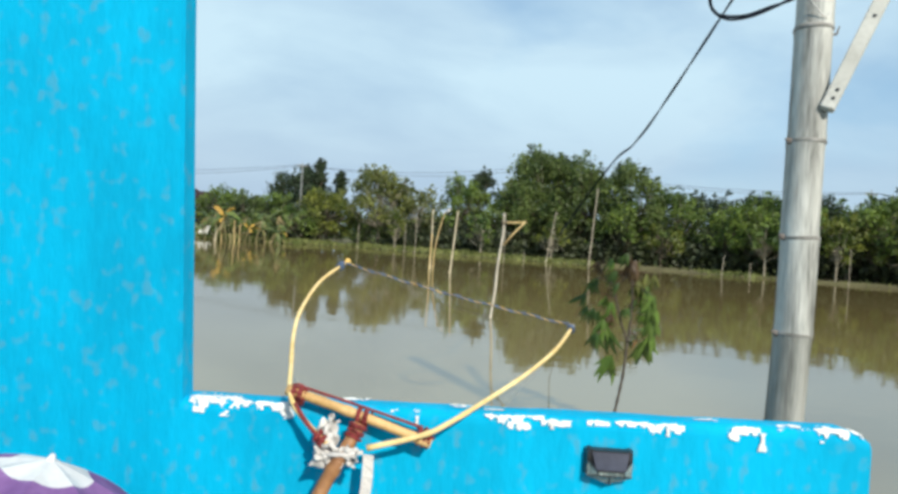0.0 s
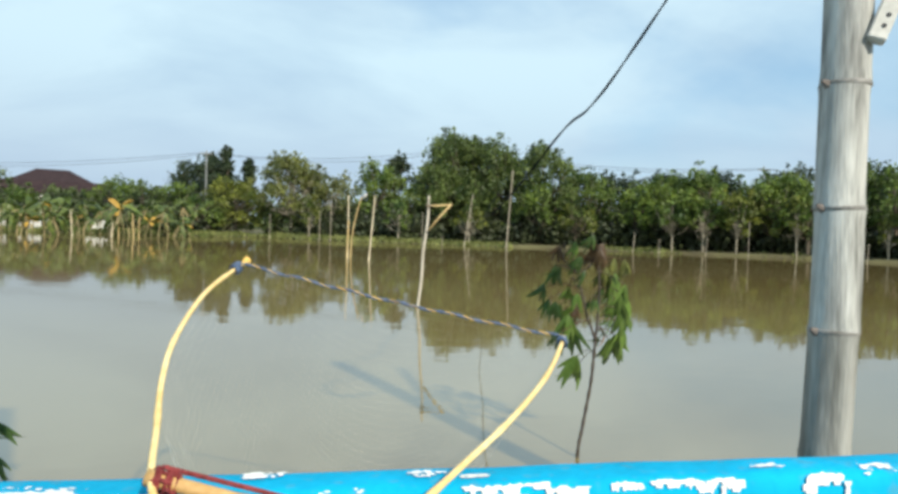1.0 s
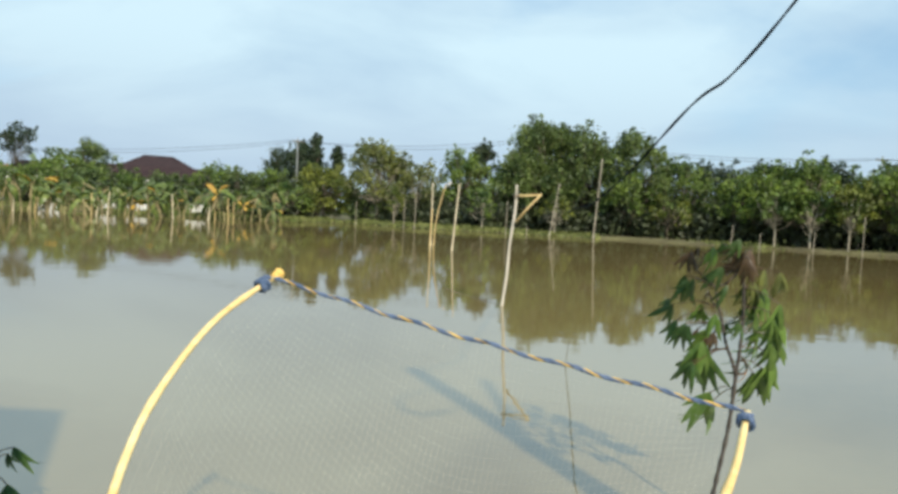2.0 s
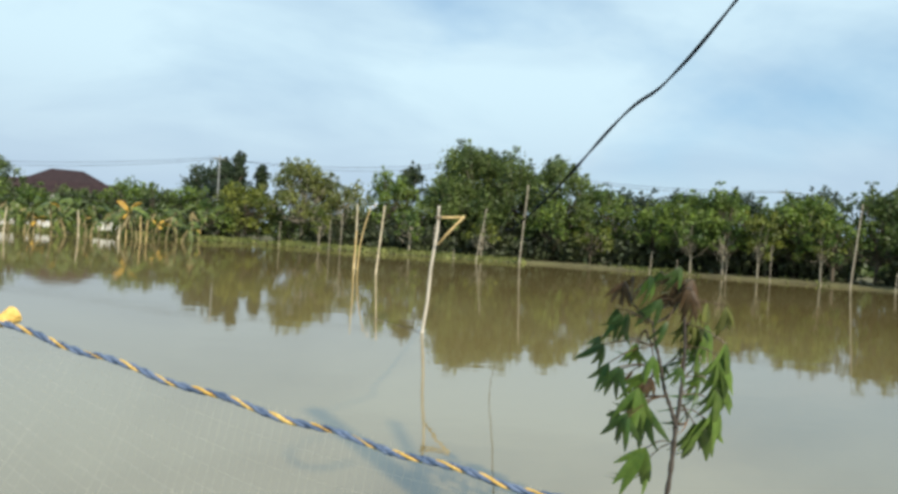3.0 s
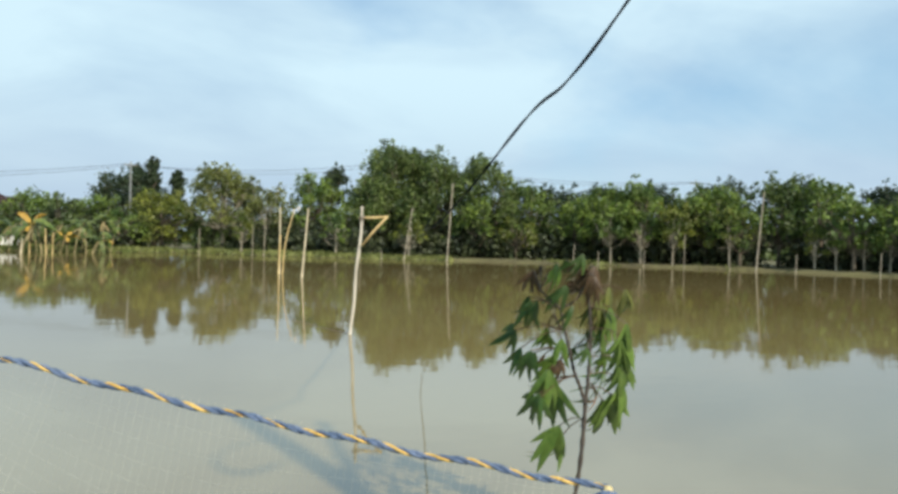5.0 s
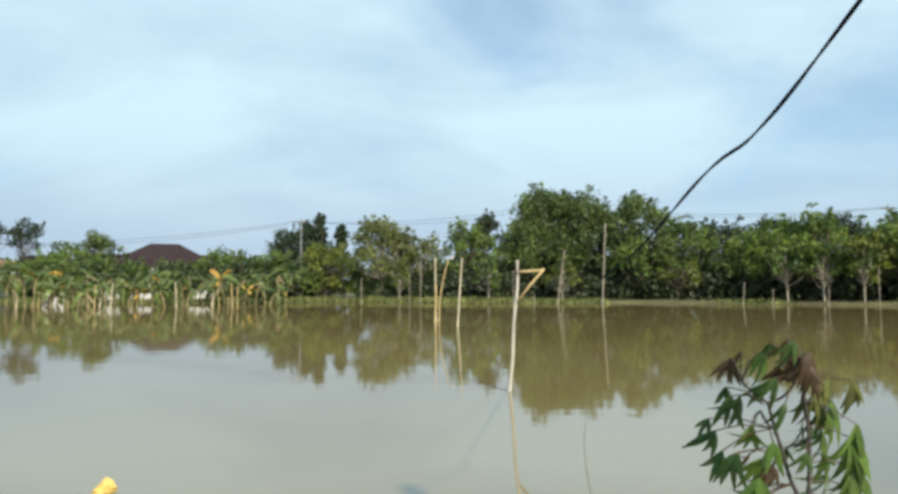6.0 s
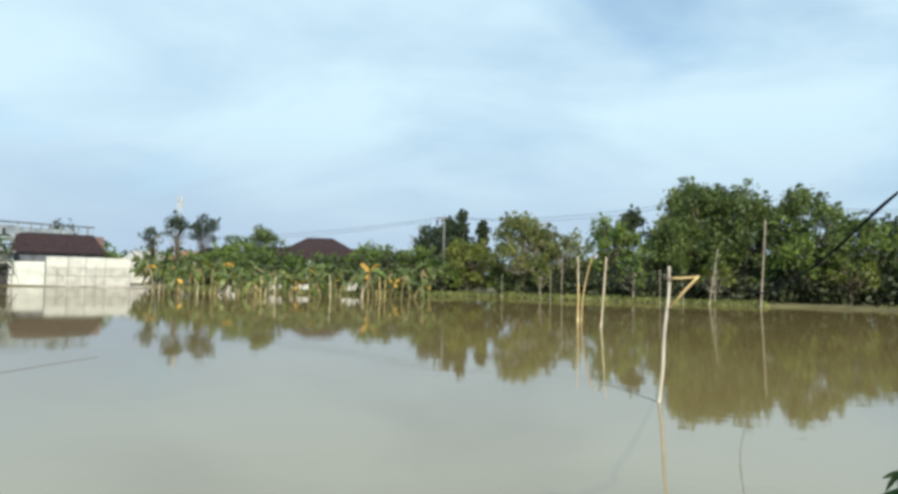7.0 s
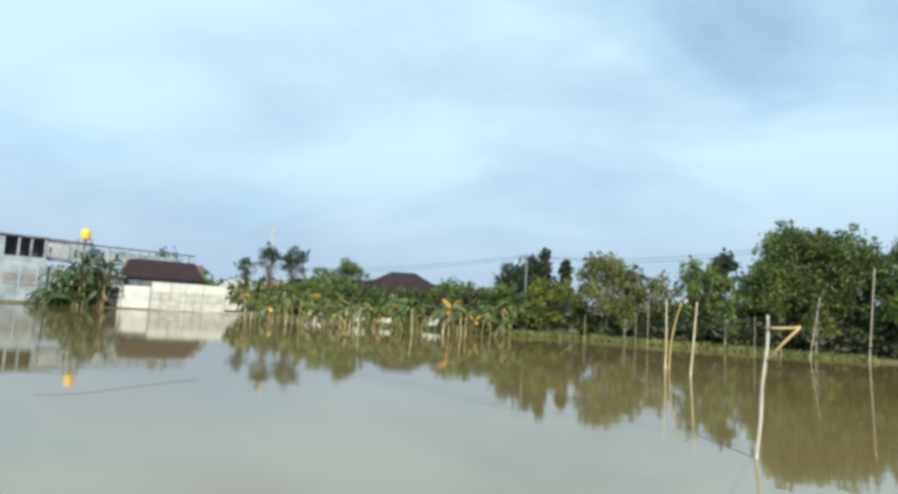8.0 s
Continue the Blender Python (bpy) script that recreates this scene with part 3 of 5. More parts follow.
part("lens", facet([(-0.056, -0.022, -0.025), (-0.034, -0.040, -0.015), (0.0, -0.036, -0.018), (0.0, -0.022, -0.042)], 0.002), LENS, lamp)
part("lens", facet([(0.056, -0.022, -0.025), (0.0, -0.022, -0.042), (0.0, -0.036, -0.018), (0.034, -0.040, -0.015)], 0.002), LENS, lamp)

# bamboo post with brace, coiled cable
PX, PY, PR = 1.554, 2.150, 0.058
post = empty("bamboo_post", PX, PY, 0, "thick weathered grey bamboo post standing in water by parapet", "post")
nodes_z = [-0.55, -0.22, 0.09, 0.41, 0.737, 1.059, 1.379, 1.755, 2.06, 2.43]


def bow(z):
    """How far the post leans aside at a height."""
    return 0.012 * math.sin(1.1 * z + 0.4) - 0.02 * max(0.0, 0.72 - z)


def internode(k, a, b):
    off = 0.004 * math.sin(k * 2.1)
    pts, rad = [], []
    for u in (0.0, 0.03, 0.10, 0.5, 0.9, 0.97, 1.0):
        z = a + u * (b - a)
        pts.append((bow(z) + off * 0.5, 0, z))
        rad.append(PR * (1.0 if 0.05 < u < 0.95 else 1.03) * (1.03 - 0.022 * z))
    return tube(pts, rad, 28, caps=False)


for k, (a, b) in enumerate(zip(nodes_z, nodes_z[1:])):
    part("internode", internode(k, a, b), STAINED_BAMBOO if b < 0.75 else GREY_BAMBOO, post, "damp darker internode" if b < 0.75 else "", smooth=True)
for z in nodes_z[1:-1]:
    cx = bow(z)
    bm = tube([(cx, 0, z - 0.011), (cx, 0, z - 0.004), (cx, 0, z + 0.002), (cx, 0, z + 0.009)], [PR * 1.005, PR * 1.075, PR * 1.05, PR * 1.0], 28)
    part("node_ring", bm, NODE_BAMBOO, post, smooth=True)
    if z > 0.6:
        s = -1 if round(z * 7) % 3 else 0.4
        part("bud", tube([(cx + s * PR * 0.95, -0.01, z - 0.004), (cx + s * (PR + 0.018), -0.014, z + 0.004)], [0.013, 0.004], 6), RUST, post)
part("nail", tube([(PR * 0.95, -0.01, 1.735), (PR + 0.02, -0.016, 1.74), (PR + 0.026, -0.017, 1.765)], [0.004, 0.004, 0.0025], 6), RUST, post, "bent dark nail")
brace = part("brace", box(-0.022, 0.022, -0.018, 0.018, 0.0, 0.95, 0.003), STEEL, post, "pale square batten with drilled holes")
brace.matrix_basis = pose(0.034, -0.066, 1.475, 0, 22.5, 0) @ Matrix.Rotation(radians(-28), 4, "Z")
for z in (0.035, 0.065, 0.33):
    hb = tube([(0.004, -0.0195, z), (0.004, -0.0165, z)], 0.006, 10)
    part("hole", hb, BLACK_PLASTIC, brace)
part("tie_wire", tube(bent([(-0.055, -0.02, 1.90), (-0.03, -0.060, 1.82), (0.010, -0.064, 1.775), (0.03, -0.056, 1.80)], 14), 0.002, 5), WHITE_CLOTH, post, "thin white wire")

coil = empty("cable_coil", 1.50, 2.09, 1.85, "loose loops of black cable hung on the bamboo post", "cable")
for k, (dx, dz, dy) in enumerate(((0.0, 0.0, 0.0), (0.006, 0.012, 0.008), (-0.004, -0.004, -0.010))):
    loop = [(0.0, 0.0, 0.012), (-0.045, 0, -0.020), (-0.12, 0, -0.062 + dz), (-0.19, 0, -0.092 + dz), (-0.255, 0, -0.100 + dz), (-0.298, 0, -0.076), (-0.312, 0, -0.035), (-0.300, 0, 0.03), (-0.24, 0, 0.12), (-0.12, 0, 0.21), (0.01, 0, 0.27)]
    part("loop", tube(bent([(x + dx * (x < -0.02), dy * (x < -0.02), z) for x, y, z in loop], 44), 0.0042, 6), CABLE_BLACK, coil, smooth=True)

# service cable of two twisted strands to the far pole
CABLE_RUN = [(1.610, 2.170, 2.415), (1.454, 3.25, 1.793), (1.388, 3.62, 1.594), (1.349, 3.95, 1.52), (1.329, 5.0, 1.257), (1.718, 8.0, 1.173), (3.238, 16.0, 1.669), (9.73, 43.25, 5.20)]


def cable_points(n):
    """From the top of the bamboo post, slack and kinked, out over the pond to the far pole."""
    return bent(CABLE_RUN, n)


service = empty("service_cable", 0, 0, 0, "slack twisted black cable from the bamboo post to a far pole", "cable")
core = cable_points(700)
for s in (0, math.pi):
    run, dist = [], 0.0
    for i, p in enumerate(core):
        if i:
            dist += (p - core[i - 1]).length
        ang = dist * 2 * math.pi / 0.64 * (1 if dist < 8 else 0.25) + s
        run.append(p + 0.0027 * Vector((math.cos(ang), 0.3 * math.sin(ang), math.sin(ang))))
    part("strand", tube(run, 0.0038, 7), CABLE_BLACK, service, smooth=True)

# hand net: two bowed arms tied on a crossbar, a handle, a rope and a bag
net = empty("fishing_net", 0, 0, 0, "bamboo hand fishing net with bowed yellow arms resting on the parapet", "fishing net")
ARM_L = [(0.118, 1.655, 0.418), (0.060, 1.675, 0.458), (0.004, 1.699, 0.520), (-0.034, 1.835, 0.580), (-0.062, 1.955, 0.650), (-0.070, 2.068, 0.713), (-0.046, 2.215, 0.795), (0.015, 2.345, 0.860)]
ARM_R = [(0.222, 1.662, 0.410), (0.358, 1.668, 0.450), (0.426, 1.679, 0.482), (0.535, 1.773, 0.532), (0.650, 1.880, 0.588), (0.752, 1.996, 0.650), (0.825, 2.114, 0.715)]
left, right = bent(ARM_L, 40), bent(ARM_R, 40)


def knobbly(points, r0, r1, every):
    return tube(points, [(r0 + (r1 - r0) * i / len(points)) * (1.18 if i % every == 0 else 1.0) for i in range(len(points))], 10)


part("arm", knobbly(left, 0.0072, 0.0054, 9), YELLOW_BAMBOO, net, "bowed yellow bamboo arm", True)
part("arm", knobbly(right, 0.0076, 0.0054, 8), YELLOW_BAMBOO, net, "bowed yellow bamboo arm", True)
part("crossbar", knobbly(bent([(-0.012, 1.722, 0.534), (0.173, 1.705, 0.488), (0.388, 1.690, 0.425)], 16), 0.0130, 0.0130, 7), SPLIT_BAMBOO, net, "thick bamboo crossbar", True)
part("handle", knobbly(bent([(0.196, 1.688, 0.462), (0.158, 1.648, 0.388), (0.108, 1.620, 0.285), (0.03, 1.50, 0.045)], 18), 0.0165, 0.021, 8), HANDLE_WOOD, net, "brown bamboo handle", True)


def lashing(centre, axis, radius, turns, length, seed):
    """Cord wound round a joint."""
    ax = Vector(axis).normalized()
    s = ax.orthogonal().normalized()
    u = ax.cross(s)
    rng = random.Random(seed)
    pts = []
    for i in range(turns * 10 + 1):
        a, k = i / 10 * 2 * math.pi, i / (turns * 10) - 0.5
        r = radius * (1 + 0.10 * rng.uniform(-1, 1))
        pts.append(Vector(centre) + ax * (k * length + 0.004 * math.sin(a * 0.37)) + r * (math.cos(a) * s + math.sin(a) * u))
    return tube(pts, 0.0035, 5)


for c, ax, r, n, ln in (((0.016, 1.728, 0.522), (0.9, 0.1, -0.25), 0.024, 7, 0.04), ((0.016, 1.728, 0.522), (0.2, 0.6, 0.5), 0.024, 5, 0.04), ((0.366, 1.703, 0.438), (0.95, 0, -0.25), 0.025, 7, 0.035), ((0.366, 1.705, 0.438), (0.5, 0.2, 0.8), 0.025, 5, 0.03), ((0.198, 1.704, 0.478), (0.95, 0, -0.25), 0.024, 6, 0.035), ((0.186, 1.680, 0.446), (0.35, 0.3, 0.85), 0.022, 8, 0.045), ((0.100, 1.652, 0.430), (0.6, -0.2, -0.5), 0.014, 6, 0.03)):
    part("lashing", lashing(c, ax, r, n, ln, n), RED_CORD, net, "dark red cord lashing")
part("brace_cord", tube(bent([(0.028, 1.738, 0.540), (0.193, 1.722, 0.502), (0.353, 1.712, 0.462)], 16), 0.0045, 6), RED_CORD, net, "dark red cord along the crossbar")
part("arm_cord", tube(bent([(0.020, 1.683, 0.508), (0.066, 1.660, 0.458), (0.112, 1.642, 0.424)], 12), 0.006, 6), RED_CORD, net, "dark red cord along the arm")
part("tip_cord", lashing(left[-2], left[-1] - left[-3], 0.0115, 6, 0.022, 4), BLUE_CORD, net, "blue cord at the arm tip")
part("tip_cap", tube([left[-1], left[-1] + (left[-1] - left[-3]) * 0.18, left[-1] + (left[-1] - left[-3]) * 0.36], [0.0075, 0.0090, 0.0115], 10), YELLOW_CORD, net, "bright cut arm tip")
part("tip_cord", lashing(right[-2], right[-1] - right[-3], 0.0115, 3, 0.012, 5), BLUE_CORD, net, "blue cord at the arm tip")


def crumpled(points, radii, seed, amp):
    """A bunched strip of cloth."""
    bm = tube(bent(points, 22), [radii * (0.7 + 0.5 * abs(noise.noise((i * 0.6, seed, 0)))) for i in range(22)], 14)
    for v in bm.verts:
        v.co += Vector(noise.noise_vector(v.co * 22 + Vector((seed, 0, 0)))) * amp
    return bm


for k, pts in enumerate(([(0.100, 1.668, 0.455), (0.113, 1.655, 0.425), (0.150, 1.643, 0.400)], [(0.098, 1.655, 0.392), (0.150, 1.638, 0.398), (0.214, 1.648, 0.402)])):
    part("tie", crumpled(pts, 0.007, k * 3.1, 0.008), WHITE_CLOTH, net, "bunched white cloth tie", True)


def crumpled_sheet(w, h, seed):
    """A small rag, screwed up, with a ragged edge and some thickness."""
    bm = bmesh.new()
    n, layers = 26, []
    for off in (0.0, 0.002):
        rows = []
        for i in range(n + 1):
            row = []
            for j in range(n + 1):
                a, b = i / n - 0.5, j / n - 0.5
                q = 1 - 0.30 * noise.noise((math.atan2(b, a) * 1.1, seed, 0.0)) - 0.35 * (abs(a * b) * 4)
                p = Vector((a * w * q, off, b * h * q))
                d = Vector(noise.noise_vector(Vector((a * 5, b * 5, seed)))) * 0.022 + Vector(noise.noise_vector(Vector((a * 13, b * 13, seed + 3)))) * 0.005
                d.y *= 1.3
                row.append(bm.verts.new(p + d))
            rows.append(row)
        layers.append(rows)
    for rows, flip in zip(layers, (False, True)):
        for i in range(n):
            for j in range(n):
                f = (rows[i][j], rows[i + 1][j], rows[i + 1][j + 1], rows[i][j + 1])
                bm.faces.new(f[::-1] if flip else f)
    return bm


for x, y, z, w, h, sd in ((0.116, 1.666, 0.438, 0.062, 0.092, 1.0), (0.120, 1.650, 0.385, 0.080, 0.062, 6.0), (0.176, 1.640, 0.392, 0.055, 0.050, 9.0)):
    rag = part("tie", crumpled_sheet(w, h, sd), WHITE_CLOTH, net, "bunched white cloth tie", True)
    rag.location = (x, y, z)
bm = bmesh.new()
rows = []
for i in range(14):
    z = 0.395 - 0.36 * i / 13
    rows.append([bm.verts.new((0.228 + s * 0.014 + 0.003 * math.sin(i * 0.7) - 0.014 * (i / 13), 1.652 - 0.004 * math.sin(i * 0.9 + s) + t, z)) for s, t in ((-1, 0), (1, 0.003), (1, 0.005), (-1, 0.002))])
for a, b in zip(rows, rows[1:]):
    for k in range(4):
        bm.faces.new((a[k], a[(k + 1) % 4], b[(k + 1) % 4], b[k]))
part("strap", bm, WHITE_CLOTH, net, "hanging white cloth strap")

lt, rt = left[-1], right[-1]
edge = [lt.lerp(rt, u) + Vector((0, 0, -0.009 * math.sin(math.pi * u) + 0.002 * math.sin(u * 40))) for u in np.linspace(0, 1, 150)]
for mat, ph, r in ((BLUE_CORD, 0, 0.0024), (BLUE_CORD, 2.1, 0.0022), (YELLOW_CORD, 4.2, 0.0018)):
    run = [p + 0.0021 * Vector((0.4 * math.cos(i * 0.75 + ph), math.cos(i * 0.75 + ph), math.sin(i * 0.75 + ph))) for i, p in enumerate(edge)]
    thick = [r * (1.0 if mat is BLUE_CORD else max(0.25, 0.75 + 1.3 * noise.noise((i * 0.07, 3.1, 0)))) for i in range(len(run))]
    part("rope", tube(run, thick, 5), mat, net, "blue and yellow twisted edge rope", True)


def bag_point(a, b):
    """The net's surface: a across from left to right arm, b out from the handle to the rope."""
    i = 10 + b * 29
    k = min(int(i), 38)
    p, q = left[k].lerp(left[k + 1], i - k), right[k].lerp(right[k + 1], i - k)
    m = p.lerp(q, a)
    m.z -= (0.50 * math.sin(math.pi * a) ** 0.8 * math.sin(math.pi * min(1, 0.06 + 0.94 * b) ** 0.9) ** 0.8 if 0 < a < 1 else 0) * (0.9 + 0.1 * math.sin(9 * a + 4 * b))
    m.y += 0.10 * math.sin(math.pi * a) * math.sin(math.pi * b)
    w = (0.012 + 0.03 * (1 - b) ** 2) * math.sin(math.pi * a) * math.sin(math.pi * b)
    m += Vector(noise.noise_vector(Vector((a * 11, b * 11, 1.0)))) * w
    m.z = max(m.z, 0.012 + 0.01 * noise.noise((a * 9, b * 9, 2)))
    if m.z < 0.54:
        m.y = max(m.y, 1.89)
    return m


bm = bmesh.new()
N = 84
grid = [[bag_point(i / N, j / N) for j in range(N + 1)] for i in range(N + 1)]
for i in range(1, N):
    tube([grid[i][j] for j in range(0, N + 1, 3)], 0.00010, 3, bm, False)
    tube([grid[j][i] for j in range(0, N + 1, 3)], 0.00010, 3, bm, False)
part("mesh_bag", bm, NET_STRAND, net, "fine pale see-through netting")

def floating_net(a, b):
    """Slack wet netting drifting on the water beyond the parapet, in soft wrinkles."""
    x, y = 0.02 + 0.68 * a, 1.93 + 1.10 * b
    edge = math.sin(math.pi * a) * math.sin(math.pi * min(1.0, 0.12 + 0.88 * b))
    x += 0.05 * noise.noise((a * 4, b * 4, 7.0))
    y += 0.06 * noise.noise((a * 4, b * 4, 9.0))
    ridge = 1.0 - abs(noise.noise((a * 7 + b * 2, b * 5 - a * 3, 4.0))) * 2.2
    return Vector((x, y, 0.006 + edge * (0.055 * max(0.0, ridge) ** 2 + 0.012 * abs(noise.noise((a * 22, b * 22, 2.0))))))


bm = bmesh.new()
M = 64
fold = [[floating_net(i / M, j / M) for j in range(M + 1)] for i in range(M + 1)]
for i in range(1, M):
    tube(fold[i], 0.0005, 3, bm, False)
    tube([fold[j][i] for j in range(M + 1)], 0.0005, 3, bm, False)
part("mesh_fold", bm, NET_FOLD, net, "bunched folds of pale netting")

# umbrella lying on the terrace
umbrella = empty("umbrella", -0.372, 1.28, 0.470, "open purple and white umbrella lying on the terrace floor", "umbrella")
umbrella.rotation_euler = (-0.13, 0.30, 0.3)
rib_n, reach = 8, 0.46


def canopy_point(a, r):
    seg = (a / (2 * math.pi) * rib_n) % 1
    dip = 0.035 * r * math.sin(math.pi * seg)
    rr = reach * r * (1 - 0.10 * r * math.sin(math.pi * seg))
    return Vector((rr * math.cos(a), rr * math.sin(a), -0.10 * r - 0.22 * r**3 - dip))


for k in range(rib_n):
    a0, a1 = 2 * math.pi * k / rib_n + 0.25, 2 * math.pi * (k + 1) / rib_n + 0.25
    for name, r0, r1, mat in (("panel", 0.0, 0.20, CANOPY_WHITE), ("panel", 0.20, 0.72, CANOPY_PURPLE), ("panel", 0.72, 1.0, CANOPY_WHITE)):
        bm = bmesh.new()
        vs = [[bm.verts.new(canopy_point(a0 - 0.25 + (a1 - a0) * i / 8 + (1e-4 if i == 0 else -1e-4 if i == 8 else 0), r0 + (r1 - r0) * j / 5)) for j in range(6)] for i in range(9)]
        for i in range(8):
            for j in range(5):
                bm.faces.new((vs[i][j], vs[i][j + 1], vs[i + 1][j + 1], vs[i + 1][j]))
        bmesh.ops.remove_doubles(bm, verts=bm.verts, dist=1e-5)
        part(name, bm, mat, umbrella, smooth=True)
    part("rib", tube([canopy_point(a0 - 0.25, r) - Vector((0, 0, 0.004)) for r in np.linspace(0.03, 1, 10)], 0.002, 5), RUST, umbrella)
part("shaft", tube([(0, 0, -0.012), (0, 0, -0.44)], 0.005, 8), RUST, umbrella)
part("tip", tube([(0, 0, -0.008), (0, 0, 0.002), (0, 0, 0.010)], [0.014, 0.008, 0.004], 8), CANOPY_WHITE, umbrella)


# cassava plants standing in the water
def leaflet_mesh(length, width, droop):
    bm = bmesh.new()
    rows = []
    for i in range(7):
        u = i / 6
        w = width * math.sin(math.pi * min(0.98, 0.06 + u**0.85 * 0.94)) ** 0.8
        z = -droop * length * u * u
        x = length * u * (1 - 0.25 * droop * u)
        rows.append([bm.verts.new((x, -w, z - 0.25 * w)), bm.verts.new((x, 0, z)), bm.verts.new((x, w, z - 0.25 * w))])
    for a, b in zip(rows, rows[1:]):
        bm.faces.new((a[0], b[0], b[1], a[1]))
        bm.faces.new((a[1], b[1], b[2], a[2]))
    me = mesh_of(bm, "leaflet")
    me.polygons.foreach_set("use_smooth", [True] * len(me.polygons))
    return me


LEAFLETS = {}
for tone, mat in (("green", CASSAVA), ("lime", CASSAVA_SUNLIT), ("olive", CASSAVA_OLIVE), ("red", CASSAVA_RED), ("dry", CASSAVA_DRY)):
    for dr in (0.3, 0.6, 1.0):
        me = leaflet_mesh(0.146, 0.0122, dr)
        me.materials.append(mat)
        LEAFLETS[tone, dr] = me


def cassava_leaf(plant, base, tip, tone, scale, rng, count=7):
    """A petiole and a hand of drooping leaflets at its tip."""
    base, tip = Vector(base), Vector(tip)
    mid = base.lerp(tip, 0.5) + Vector((0, 0, 0.012))
    stalk = part("petiole", tube(bent([base, mid, tip], 7), [0.0018] * 7, 5), CASSAVA_STEM if tone == "red" else CASSAVA_RED, plant)
    d = (tip - base).normalized()
    mid = (Vector((d.x * 0.38, d.y * 0.3, -0.85)) + Vector((rng.uniform(-0.2, 0.2), rng.uniform(-0.2, 0.1), 0.0))).normalized()
    face = Vector((rng.uniform(-0.4, 0.4) + 0.2 * d.x, rng.uniform(-1.0, -0.5), rng.uniform(0.2, 0.7)))
    face = (face - mid * face.dot(mid)).normalized()
    for k in range(count):
        off = k - (count - 1) / 2
        a = off * (1.5 / max(count, 4)) + rng.uniform(-0.12, 0.12)
        axis = (Matrix.Rotation(a, 3, face) @ mid + Vector((0, 0, -0.25 * abs(a)))).normalized()
        up = (face + Vector((rng.uniform(-0.35, 0.35), rng.uniform(-0.2, 0.2), rng.uniform(-0.2, 0.2)))).normalized()
        side = up.cross(axis).normalized()
        up = axis.cross(side)
        ob = new("leaflet", LEAFLETS[tone, rng.choice((0.3, 0.6, 1.0))])
        ob.parent = stalk
        s = scale * (1.0 - 0.09 * abs(off)) * rng.uniform(0.9, 1.1)
        ob.matrix_basis = Matrix.Translation(tip) @ Matrix((axis, side, up)).transposed().to_4x4() @ Matrix.Scale(s, 4)


def cassava(x, y, stems, sprays, label, seed):
    rng = random.Random(seed)
    plant = empty("cassava_plant", x, y, 0, label, "plant")
    for pts, r0, r1 in stems:
        line = bent(pts, 26)
        part("stem", tube(line, [(r0 + (r1 - r0) * i / 25) * (1.45 if i % 2 else 1.0) * 0.74 for i in range(26)], 7), CASSAVA_STEM, plant, smooth=True)
    for base, tip, tone, sc, n in sprays:
        cassava_leaf(plant, base, tip, tone, sc, rng, n)
    return plant


STEMS = [
    ([(-0.075, 0, -0.5), (-0.062, 0, -0.02), (-0.042, 0, 0.134), (-0.012, 0, 0.33), (0.0, 0, 0.509)], 0.0085, 0.0075),
    ([(0.0, 0, 0.509), (0.007, 0, 0.603), (0.011, 0, 0.705), (0.007, 0, 0.786), (0.0, 0, 0.854)], 0.0065, 0.004),
    ([(0.0, 0, 0.509), (-0.018, 0, 0.56), (-0.04, 0, 0.611), (-0.055, 0, 0.67), (-0.074, 0, 0.738), (-0.09, 0, 0.803)], 0.0065, 0.0045),
    ([(-0.09, 0, 0.803), (-0.118, 0, 0.824), (-0.156, 0, 0.857)], 0.004, 0.003),
    ([(-0.09, 0, 0.803), (-0.052, 0, 0.82), (-0.022, 0, 0.854), (-0.013, 0, 0.895)], 0.0042, 0.003),
    ([(-0.07, 0, 0.73), (-0.099, 0, 0.759), (-0.11, 0, 0.786)], 0.0035, 0.0025),
]
SPRAYS = [
    ((-0.101, 0, 0.8), (-0.197, -0.03, 0.827), "green", 0.72, 4),
    ((-0.083, 0, 0.738), (-0.247, -0.05, 0.744), "green", 0.7, 4),
    ((-0.063, 0, 0.67), (-0.184, -0.01, 0.677), "green", 0.83, 5),
    ((-0.055, 0, 0.653), (-0.136, -0.04, 0.626), "lime", 1.04, 6),
    ((-0.037, 0, 0.599), (-0.169, -0.05, 0.557), "green", 0.86, 4),
    ((-0.037, 0, 0.594), (-0.099, -0.01, 0.572), "green", 1.08, 6),
    ((-0.004, 0, 0.467), (-0.063, 0.05, 0.432), "lime", 1.18, 7),
    ((-0.109, 0, 0.783), (-0.118, 0.04, 0.738), "lime", 0.72, 5),
    ((-0.156, 0, 0.857), (-0.169, 0.03, 0.915), "red", 0.64, 5),
    ((-0.156, 0, 0.857), (-0.118, -0.03, 0.939), "lime", 0.64, 5),
    ((-0.013, 0, 0.891), (-0.018, 0.0, 0.929), "red", 0.86, 6),
    ((-0.013, 0, 0.895), (0.004, -0.03, 0.934), "red", 0.81, 5),
    ((-0.013, 0, 0.895), (-0.037, -0.04, 0.968), "green", 0.54, 5),
    ((-0.018, 0, 0.854), (-0.092, -0.05, 0.875), "green", 0.64, 4),
    ((-0.059, 0, 0.688), (-0.096, -0.03, 0.653), "red", 0.59, 4),
]
